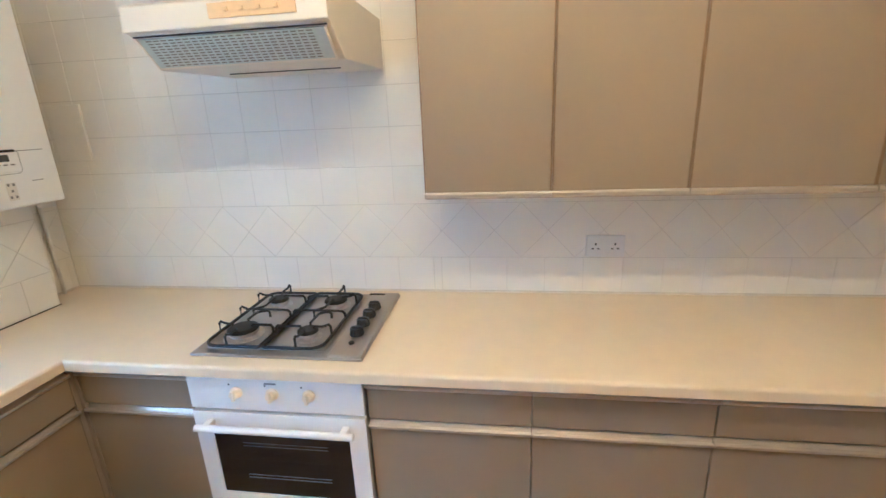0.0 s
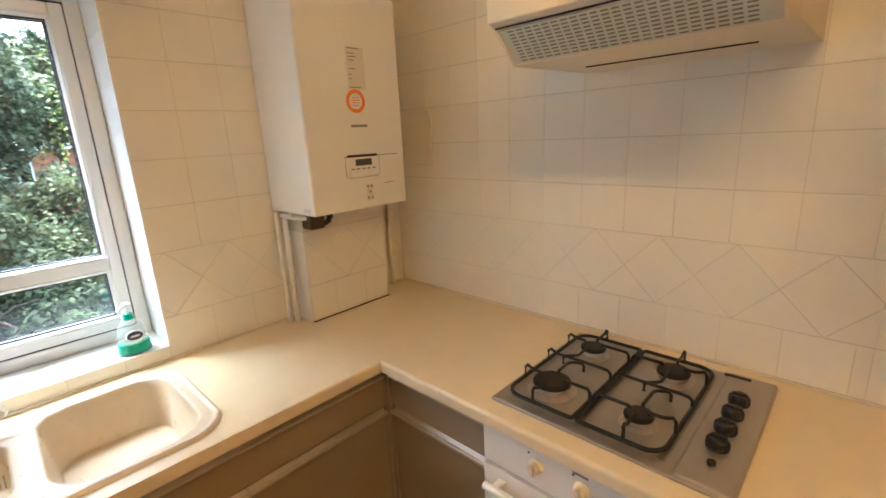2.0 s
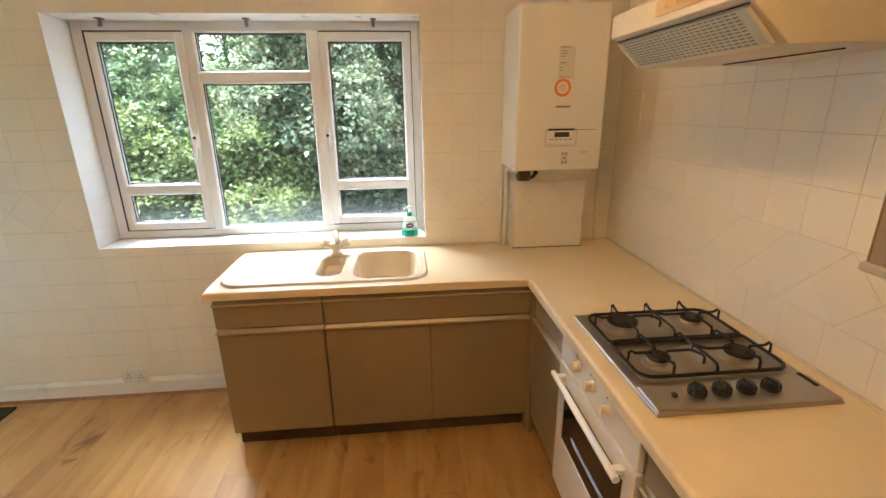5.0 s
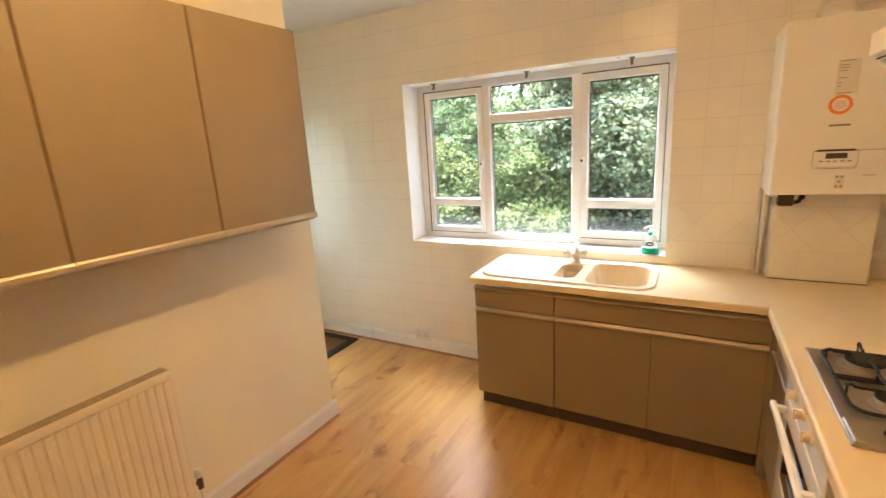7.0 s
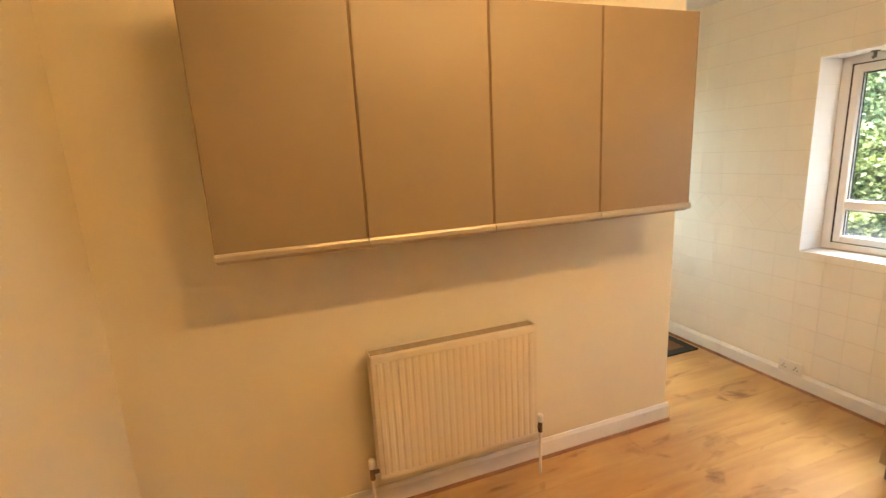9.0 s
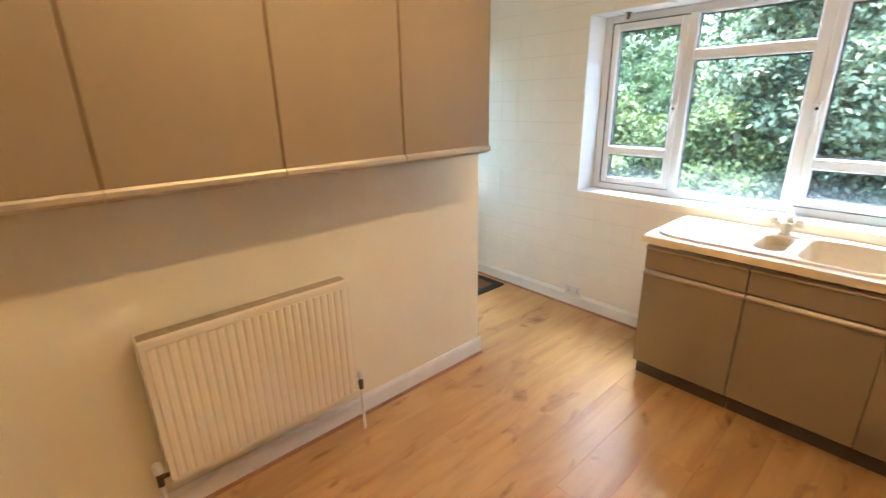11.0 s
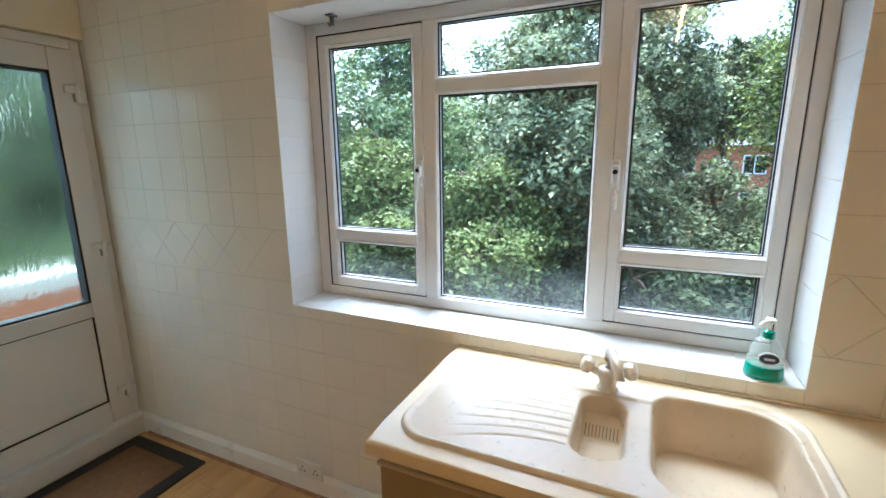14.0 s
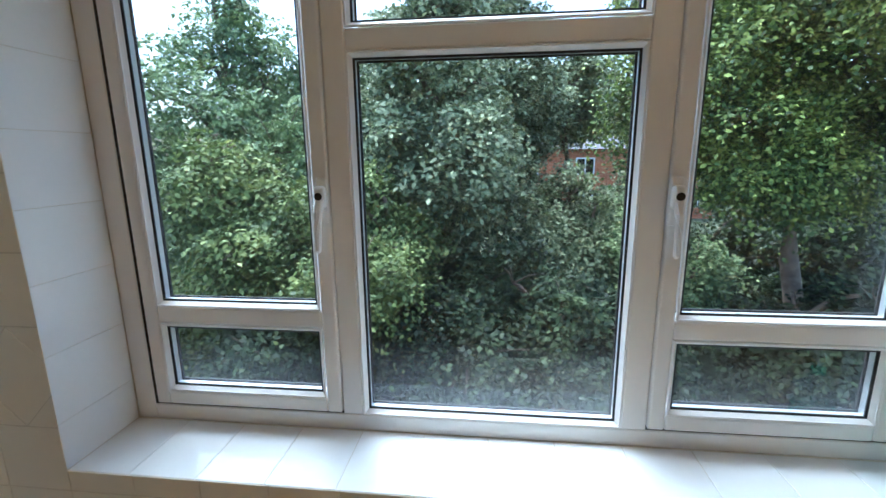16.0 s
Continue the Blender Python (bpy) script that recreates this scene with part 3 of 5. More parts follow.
def base_unit(side, at, u0, u1, depth, label, group, high=0.845, leaves_at=()):
    f = run(side, at)
    c = thing("base_cabinet", label, "base cabinet", f((u0 + u1) / 2, depth / 2, 0), group)
    part("body", fbox(bmesh.new(), f, u0, u1, 0.020, depth, 0.115, high), M_CARC, c)
    part("plinth", fbox(bmesh.new(), f, u0, u1, 0.07, 0.088, 0.0, 0.115, 0.002), M_PLINTH, c, "dark brown recessed plinth")
    g = 0.0014
    dr = part("drawer_front", fbox(bmesh.new(), f, u0 + g, u1 - g, 0.0, 0.018, 0.706, 0.822, 0.0035), M_DOORS, c)
    part("handle_rail", rail(f, u0 + g, u1 - g, 0.822, True), M_RAIL, dr, "champagne metal grip rail")
    cuts = (u0, *leaves_at, u1)
    for a, b in zip(cuts, cuts[1:]):
        d = part("door", fbox(bmesh.new(), f, a + g, b - g, 0.0, 0.018, 0.116, 0.676, 0.0035), M_DOORS, c)
        part("handle_rail", rail(f, a + g, b - g, 0.676, True), M_RAIL, d, "champagne metal grip rail")
    return c


def wall_unit(side, at, u0, u1, depth, z0, z1, label, group, lip=0.032, k=1.9):
    f = run(side, at)
    c = thing("wall_cabinet", label, "wall cabinet", f((u0 + u1) / 2, depth / 2, z0), group)
    part("body", fbox(bmesh.new(), f, u0, u1, 0.020, depth, z0 + 0.004, z1), M_CARC, c)
    g = 0.0014
    d = part("door", fbox(bmesh.new(), f, u0 + 0.0056, u1 - 0.0056, 0.0, 0.018, z0 + lip, z1, 0.0015), M_DOORS, c)
    for a in (u0 + 0.0008, u1 - 0.0054):
        part("lipping", fbox(bmesh.new(), f, a, a + 0.0046, -0.0006, 0.0186, z0 + lip, z1, 0.0015), M_LIP, d, "brown edge lipping")
    part("handle_rail", rail(f, u0 + g, u1 - g, z0 + lip, False, k), M_RAIL, d, "champagne metal grip rail")
    return c


FW, FN = -1.070, 2.020       # fronts of the two base runs
base_unit("W", FW, 0.490, 0.988, 0.585, "taupe single base cabinet with drawer at worktop end", "base cabinets under the window", 0.700)
base_unit("W", FW, 0.9925, 2.000, 0.585, "taupe double base cabinet with one wide front under sink", "base cabinets under the window", 0.700, (1.500,))
base_unit("N", FN, -1.055, -0.624, 0.6, "taupe corner base cabinet beside the oven", "base cabinets under the hob wall")
for u0, u1 in ((-0.016, 0.500), (0.500, 1.020), (1.020, 1.540), (1.540, 2.195)):
    base_unit("N", FN, u0, u1, 0.6, "taupe base cabinet with drawer under long worktop", "base cabinets under the hob wall")
for u0, u1 in ((0.155, 0.567), (0.567, 0.979), (0.979, 1.488), (1.488, 1.990)):
    wall_unit("N", 2.295, u0, u1, 0.34, 1.362, 2.25, "taupe wall cabinet hung on the tiled hob wall", "wall cabinets beside the hood", 0.026, 1.25)
for k in range(4):
    wall_unit("S", -0.010, -0.312 + k * 0.513, -0.312 + (k + 1) * 0.513, 0.3195, 1.380, 2.25, "taupe wall cabinet hung above the radiator", "wall cabinets above the radiator")

bm = bx((FW - 0.022, 2.0, 0.0), (FW, FN + 0.016, 0.845), 0.002)
box(bm, (FW - 0.001, FN - 0.004, 0.0), (-1.055, FN + 0.016, 0.845), 0.002)
solo("corner_post", bm, M_CARC, "taupe corner filler between cabinet runs", "filler panel")

# ---- worktop ----
bm = slab(bmesh.new(), [XW + 0.002, -1.575, -1.118, -1.040, 2.198], [0.468, 0.925, 1.470, 1.975, YN - 0.002], 0.862, 0.900,
          lambda i, j: (i < 3 or j == 3) and not (i == 1 and j == 1))
edges = [e for e in bm.edges if all(abs(v.co.z - 0.9) < 1e-4 for v in e.verts) and
         (all(abs(v.co.x + 1.040) < 1e-4 and v.co.y < 1.99 for v in e.verts) or all(abs(v.co.y - 1.975) < 1e-4 and v.co.x > -1.05 for v in e.verts) or all(abs(v.co.y - 0.468) < 1e-4 for v in e.verts))]
bmesh.ops.bevel(bm, geom=edges, offset=0.012, segments=4, affect="EDGES", profile=0.5)
wt = thing("worktop", "cream laminate L-shaped worktop on base cabinets", "worktop", (-0.4, 1.9, 0.862))
part("top", bm, M_TOP, wt)
part("end_strip", bx((XW + 0.004, 0.4655, 0.8635), (-1.052, 0.4679, 0.8885), 0.001), M_TOP, wt, "cream laminate end edging")
solo("trim", bx((XW + 0.001, YN - 0.010, 0.900), (2.19, YN - 0.001, 0.908), 0.003), M_TAP, "cream sealant bead behind worktop", "sealant", "structure")
solo("trim", bx((XW + 0.001, 0.47, 0.900), (XW + 0.010, YN - 0.012, 0.908), 0.003), M_TAP, "cream sealant bead behind worktop", "sealant", "structure")


# ---- sink and tap ----
def rr(x, y, cx, cy, hx, hy, r):
    qx, qy = abs(x - cx) - hx + r, abs(y - cy) - hy + r
    return math.hypot(max(qx, 0), max(qy, 0)) + min(max(qx, qy), 0) - r


def step(d, w):
    t = min(1, max(0, 0.5 - d / w))
    return t * t * (3 - 2 * t)


SINK = (-1.347, 1.003, 0.258, 0.500, 0.105)
GROOVES = [-1.459 + 0.0345 * k for k in range(8)]


def sink_height(x, y):
    out = rr(x, y, *SINK)
    z = 0.9115 - 0.0115 * step(-out - 0.003, 0.012)
    well = rr(x, y, -1.342, 1.006, 0.238, 0.484, 0.10)
    ledge = rr(x, y, -1.62, 1.012, 0.124, 0.150, 0.045)
    # the step round the tap ledge swings out in a soft curve
    blend = 0.06
    mixh = min(1, max(0, 0.5 + 0.5 * (well + ledge) / blend))
    edge = -ledge * (1 - mixh) + well * mixh + blend * mixh * (1 - mixh)
    rec = step(edge + 0.003, 0.0065)
    z -= 0.0055 * rec + 0.0022 * math.exp(-(edge / 0.0035) ** 2)
    bowl = rr(x, y, -1.348, 1.292, 0.218, 0.165, 0.10)
    half = rr(x, y, -1.337, 1.005, 0.147, 0.065, 0.055)
    z -= 0.152 * step(bowl + 0.013, 0.026) + 0.004 * step(bowl, 0.008)
    z -= 0.088 * step(half + 0.008, 0.013) + 0.004 * step(half, 0.007)
    if 0.60 < y < 0.935 and rec > 0.9:
        f = (0.935 - y) / 0.30
        for k, gx in enumerate(GROOVES):
            reach = 0.62 + 0.38 * min(1, k / 3)
            if f < reach:
                c = gx + f * f * 0.016 * (k - 1.0)
                z -= 0.0032 * math.exp(-((x - c) / 0.0042) ** 2) * min(1, (reach - f) / 0.3)
    return z


def build_sink():
    s = thing("sink", "cream composite one and a half bowl sink with drainer", "sink", (-1.365, 0.995, 0.9))
    nx, ny = 190, 330
    x0, x1, y0, y1 = -1.6055, -1.0885, 0.5025, 1.5035
    bm = bmesh.new()
    G = [[None] * (ny + 1) for _ in range(nx + 1)]
    for i in range(nx + 1):
        for j in range(ny + 1):
            x, y = x0 + (x1 - x0) * i / nx, y0 + (y1 - y0) * j / ny
            G[i][j] = bm.verts.new((x, y, sink_height(x, y)))
    for i in range(nx):
        for j in range(ny):
            q = (G[i][j], G[i + 1][j], G[i + 1][j + 1], G[i][j + 1])
            if all(rr(v.co.x, v.co.y, *SINK) < 0.003 for v in q):
                bm.faces.new(q)
    bmesh.ops.delete(bm, geom=[v for v in bm.verts if not v.link_faces], context="VERTS")
    part("basin", bm, M_SINK, s, smooth=True)
    part("waste", lathe(bmesh.new(), [(0.0, 0.004), (0.03, 0.004), (0.038, 0.002), (0.04, 0.0)], (-1.348, 1.292, 0.7445), 20), M_CHROME, s, "chrome waste fitting")
    lean = Matrix.Translation((-1.428, 1.005, 0.832)) @ Matrix.Rotation(radians(42), 4, "Y")
    bm = bx((-0.046, -0.056, -0.004), (0.040, 0.056, 0.0), 0.001)
    bm.transform(lean)
    st = part("strainer", bm, M_SINK, s, "cream slotted overflow strainer")
    for k in range(10):
        bm = bx((-0.012, -0.0450 + k * 0.0096, -0.002), (0.022, -0.0424 + k * 0.0096, 0.0008))
        bm.transform(lean)
        part("slot", bm, M_SLOT, st, "dark drain slot")


def build_tap():
    x, y, z = -1.528, 1.007, 0.9095
    t = thing("mixer_tap", "cream enamel mixer tap with two turn handles", "tap", (x, y, z))
    part("body", lathe(bmesh.new(), [(0.030, 0), (0.031, 0.004), (0.025, 0.009), (0.024, 0.022), (0.029, 0.040), (0.033, 0.052), (0.029, 0.064), (0.020, 0.070)], (x, y, z), 20), M_TAP, t, smooth=True)
    pts = [(x, y, z + 0.062), (x + 0.001, y, z + 0.098), (x + 0.010, y + 0.002, z + 0.122), (x + 0.032, y + 0.008, z + 0.132), (x + 0.074, y + 0.019, z + 0.127), (x + 0.120, y + 0.032, z + 0.112), (x + 0.128, y + 0.034, z + 0.096)]
    part("spout", tube(bmesh.new(), pts, [0.017, 0.016, 0.016, 0.015, 0.014, 0.014, 0.015], 14), M_TAP, t, smooth=True)
    for s in (-1, 1):
        bm = cyl(bmesh.new(), (x, y + s * 0.015, z + 0.042), (x + 0.006, y + s * 0.046, z + 0.064), 0.013, seg=12)
        lathe(bm, [(0.016, 0), (0.025, 0.005), (0.028, 0.018), (0.020, 0.031), (0.010, 0.034)], (0, 0, 0), 8)
        turn = Vector((0.15, s * 0.9, 0.45)).to_track_quat("Z", "Y").to_matrix().to_4x4()
        for v in bm.verts:
            if v.co.length < 0.06:
                v.co = Matrix.Translation((x + 0.006, y + s * 0.046, z + 0.066)) @ turn @ v.co
        part("tap_handle", bm, M_TAP, t)


build_sink()
build_tap()


# ---- oven and hob ----
def build_oven():
    x0, x1, y = -0.620, -0.020, 1.998
    o = thing("oven", "white built-in electric oven with dark glass door", "oven", ((x0 + x1) / 2, 2.3, 0.13))
    part("body", bx((x0 + 0.01, y + 0.024, 0.13), (x1 - 0.01, 2.56, 0.845)), M_OVEN, o)
    part("plinth", bx((x0, FN + 0.05, 0.0), (x1, FN + 0.068, 0.128), 0.002), M_PLINTH, o, "dark brown recessed plinth")
    pn = part("control_panel", bx((x0, y, 0.728), (x1, y + 0.022, 0.848), 0.004), M_OVEN, o)
    for k, kx in enumerate((-0.445, -0.320, -0.196)):
        bm = lathe(bmesh.new(), [(0.020, 0), (0.021, -0.006), (0.016, -0.010), (0.015, -0.022), (0.012, -0.026)], (kx, y, 0.797), 20, "y")
        box(bm, (kx - 0.005, y - 0.030, 0.779), (kx + 0.005, y - 0.018, 0.815), 0.002)
        part("knob", bm, M_OVKNOB, pn, "cream plastic control knob", smooth=False)
        part("mark", bx((kx - 0.026, y - 0.0012, 0.822), (kx - 0.021, y, 0.827)), M_DARK, pn, "small black pilot mark")
    bm = bmesh.new()
    box(bm, (-0.345, y - 0.001, 0.829), (-0.305, y + 0.001, 0.835))
    part("print", bm, M_PRINT, pn, "small grey print bar")
    bm = slab(bmesh.new(), [x0, -0.560, -0.080, x1], [0.135, 0.388, 0.643, 0.716], y, y + 0.022, lambda i, j: (i, j) != (1, 1), lambda a, b, c: (a, c, b))
    dr = part("door", bm, M_OVEN, o)
    part("door_glass", bx((-0.562, y + 0.003, 0.386), (-0.078, y + 0.009, 0.645)), M_OVGLASS, dr, "dark glass window")
    bm = bmesh.new()
    for z in (0.585, 0.455):
        for dz in (0, 0.012):
            cyl(bm, (-0.46, y + 0.0022, z + dz), (-0.16, y + 0.0022, z + dz), 0.0012, seg=6)
    part("rack", bm, M_RACK, dr, "faint wire rack line")
    bm = bmesh.new()
    tube(bm, [(-0.59, y - 0.038, 0.678), (-0.05, y - 0.038, 0.678)], 0.012, 12)
    for hx in (-0.555, -0.085):
        box(bm, (hx - 0.012, y - 0.038, 0.668), (hx + 0.012, y, 0.690), 0.004)
    part("handle", bm, M_OVEN, dr, "white bar handle")


def build_hob():
    x0, x1, y0, y1, z = -0.618, -0.024, 2.035, 2.572, 0.900
    h = thing("gas_hob", "stainless steel four burner gas hob on worktop", "hob", ((x0 + x1) / 2, 2.3, z))
    bm = bx((x0, y0, z), (x1, y1, z + 0.010), 0.006, 3)
    box(bm, (-0.142, y0 + 0.004, z + 0.004), (x1 - 0.002, y1 - 0.004, z + 0.019), 0.010, 3)
    part("tray", bm, M_STEEL, h)
    part("well", bx((x0 + 0.035, y0 + 0.04, z + 0.0095), (-0.165, y1 - 0.035, z + 0.0118), 0.002), M_STEEL, h)
    burners = ((-0.503, 2.172, 0.054), (-0.503, 2.437, 0.040), (-0.258, 2.168, 0.036), (-0.258, 2.437, 0.045))
    for bxx, byy, r in burners:
        b = part("burner", lathe(bmesh.new(), [(r * 1.30, 0), (r * 1.30, 0.002), (r * 1.02, 0.004), (r * 0.86, 0.006), (r * 0.86, 0.012), (r * 0.98, 0.016), (r * 0.98, 0.021)], (bxx, byy, z + 0.0115), 28), M_BURN, h, "alloy burner ring")
        part("cap", lathe(bmesh.new(), [(r * 0.96, 0), (r * 1.0, 0.003), (r * 0.97, 0.009), (r * 0.80, 0.012), (r * 0.3, 0.012)], (bxx, byy, z + 0.0322), 28), M_IRON, b, "black enamel burner cap")
    zt, zb = z + 0.053, z + 0.022
    for gx0, gx1 in ((-0.592, -0.388), (-0.376, -0.172)):
        bm = bmesh.new()
        ya, yb, r = y0 + 0.035, y1 - 0.030, 0.045
        outline = []
        outer_left = gx0 < -0.5
        for cx, cy, a0, rc in ((gx0, ya, 180, r if outer_left else 0.008), (gx1, ya, 270, 0.008 if outer_left else r), (gx1, yb, 0, 0.008 if outer_left else r), (gx0, yb, 90, r if outer_left else 0.008)):
            ox, oy = cx + (rc if cx == gx0 else -rc), cy + (rc if cy == ya else -rc)
            for k in range(5):
                t = radians(a0 + 90 * k / 4)
                outline.append((ox + rc * math.cos(t), oy + rc * math.sin(t), zb))
        tube(bm, outline, 0.0058, 8, closed=True)
        g = part("pan_support", bm, M_IRON, h, "black wire pan support")
        for bxx, byy, rb in burners:
            if not gx0 < bxx < gx1:
                continue
            for sx, sy in ((-1, 0), (1, 0), (0, -1), (0, 1)):
                bm = bmesh.new()
                if sx:
                    ex = gx0 if sx < 0 else gx1
                    ins = bxx + sx * rb * 0.72
                    up = 0.009 if abs(ex + 0.382) > 0.1 else 0.0
                    pts = [(ex, byy, zb), (ex - sx * 0.001, byy, zt - 0.008 + up), (ex - sx * 0.008, byy, zt + up), (ex - sx * 0.020, byy, zt + up * 0.4), (ex - sx * 0.034, byy, zt), (ins, byy, zt), (ins - sx * 0.002, byy, zt - 0.006)]
                else:
                    near_wall = (sy < 0 and byy < 2.3) or (sy > 0 and byy > 2.3)
                    ey = (ya if sy < 0 else yb) if near_wall else 2.3
                    ins = byy + sy * rb * 0.72
                    if near_wall:
                        pts = [(bxx, ey, zb), (bxx, ey, zt + 0.003), (bxx, ey - sy * 0.008, zt + 0.008), (bxx, ey - sy * 0.022, zt), (bxx, ins, zt), (bxx, ins, zt - 0.006)]
                    else:
                        pts = [(bxx + sy * 0.036, ey - sy * 0.004, zb + 0.002), (bxx + sy * 0.036, ey - sy * 0.004, zt - 0.010), (bxx + sy * 0.030, ey - sy * 0.006, zt - 0.002), (bxx + sy * 0.008, ey - sy * 0.020, zt), (bxx, ey - sy * 0.032, zt), (bxx, ins, zt), (bxx, ins, zt - 0.006)]
                tube(bm, pts, 0.0046, 7)
                part("prong", bm, M_IRON, g)
        bm = bmesh.new()
        up = 0.010 if outer_left else 0.0
        tube(bm, [(gx0, 2.304, zb), (gx0 + 0.001, 2.304, zt - 0.010 + up), (gx0 + 0.009, 2.304, zt - 0.002 + up), (gx0 + 0.030, 2.304, zt - 0.002), (gx1 - 0.030, 2.304, zt - 0.002), (gx1 - 0.009, 2.304, zt - 0.004), (gx1 - 0.001, 2.304, zt - 0.012), (gx1, 2.304, zb)], 0.0046, 8)
        part("crossbar", bm, M_IRON, g)
    for ky in (2.185, 2.258, 2.331, 2.404):
        bm = lathe(bmesh.new(), [(0.024, 0), (0.025, 0.004), (0.0235, 0.008), (0.0225, 0.020), (0.019, 0.025)], (0, 0, 0), 32)
        for v in bm.verts:
            k = 1 + 0.07 * math.cos(8 * math.atan2(v.co.y, v.co.x)) * (v.co.z > 0.005)
            v.co = Vector((v.co.x * k - 0.088, v.co.y * k + ky, v.co.z + z + 0.019))
        box(bm, (-0.106, ky - 0.0045, z + 0.040), (-0.070, ky + 0.0045, z + 0.049), 0.003)
        part("knob", bm, M_KNOB, h, "black plastic control knob")
    part("ignition_button", lathe(bmesh.new(), [(0.009, 0), (0.009, 0.006), (0.007, 0.008)], (-0.085, 2.118, z + 0.019), 14), M_KNOB, h, "black round ignition button")
    part("vent_slot", bx((-0.150, y1 - 0.034, z + 0.0165), (-0.085, y1 - 0.020, z + 0.0215), 0.004), M_DARK, h, "dark slot")


build_oven()
build_hob()


# ---- cooker hood ----
def build_hood():
    x0, x1 = -0.655, -0.045
    h = thing("cooker_hood", "white visor cooker hood with grey slotted filter", "cooker hood", ((x0 + x1) / 2, 2.4, 1.81))
    prof = [(2.100, 1.893), (2.100, 1.958), (2.112, 1.966), (2.300, 1.990), (YN - 0.001, 1.990), (YN - 0.001, 1.812), (2.213, 1.803), (2.115, 1.889)]
    bm = prism(bmesh.new(), prof, x0, x1)
    bmesh.ops.recalc_face_normals(bm, faces=bm.faces)
    bmesh.ops.bevel(bm, geom=[e for e in bm.edges if e.calc_face_angle(0) > 0.5], offset=0.003, segments=2, affect="EDGES", profile=0.5)
    bmesh.ops.triangulate(bm, faces=bm.faces)
    part("housing", bm, M_HOOD, h)
    n = Vector((0, -0.085, -0.082)).normalized()
    a, b = Vector((0, 2.124, 1.8785)), Vector((0, 2.196, 1.8095))
    bm = bmesh.new()
    w0, w1 = x0 + 0.022, x1 - 0.022
    t = n * 0.004
    vs = [bm.verts.new((xx, *(p + o)[1:])) for o in (Vector(), t) for xx, p in ((w0, a), (w1, a), (w1, b), (w0, b))]
    for k in ((0, 1, 2, 3), (4, 5, 6, 7), (0, 1, 5, 4), (1, 2, 6, 5), (2, 3, 7, 6), (3, 0, 4, 7)):
        bm.faces.new([vs[i] for i in k])
    fl = part("filter", bm, M_FILTER, h, "grey slotted metal grease filter")
    bm = bmesh.new()
    d = b - a
    for r in range(10):
        c = a + d * (0.07 + 0.86 * r / 9) + n * 0.0044
        for k in range(22):
            u0 = w0 + 0.018 + (w1 - w0 - 0.052) * (k + 0.15) / 22
            u1 = u0 + (w1 - w0 - 0.052) / 22 * 0.74
            s = d.normalized() * 0.0020
            bm.faces.new([bm.verts.new((uu, *(c + ss)[1:])) for uu, ss in ((u0, -s), (u1, -s), (u1, s), (u0, s))])
    tagged(part("slot_grille", bm, M_SLOT, fl, "dark filter slots"), kind="stuff")
    for xx in (w0 - 0.005, w1):
        bm = bmesh.new()
        vs = [bm.verts.new((xe, *(p + o)[1:])) for o in (Vector(), n * 0.008) for xe, p in ((xx, a), (xx + 0.005, a), (xx + 0.005, b), (xx, b))]
        for k in ((0, 1, 2, 3), (4, 5, 6, 7), (0, 1, 5, 4), (1, 2, 6, 5), (2, 3, 7, 6), (3, 0, 4, 7)):
            bm.faces.new([vs[i] for i in k])
        part("filter_edge", bm, M_HOOD, h)
    cp = part("control_strip", bx((-0.385, 2.096, 1.911), (-0.130, 2.101, 1.950), 0.002), M_HOODY, h, "yellowed plastic switch strip")
    bm = bx((-0.335, 2.0945, 1.925), (-0.175, 2.0962, 1.938))
    part("switch_slot", bm, M_HOODY, cp)
    for xx in (-0.33, -0.285, -0.235, -0.185):
        part("slider", bx((xx - 0.006, 2.090, 1.926), (xx + 0.006, 2.0955, 1.937), 0.001), M_HOODY, cp)
    part("visor_seam", bx((w0 - 0.010, 2.1165, 1.8800), (w1 + 0.010, 2.1200, 1.8835)), M_DARK, h, "dark seam over the filter")
    part("rear_slot", bx((-0.56, 2.440, 1.8045), (-0.145, 2.4440, 1.8110)), M_DARK, h, "dark slot in the underside")


build_hood()


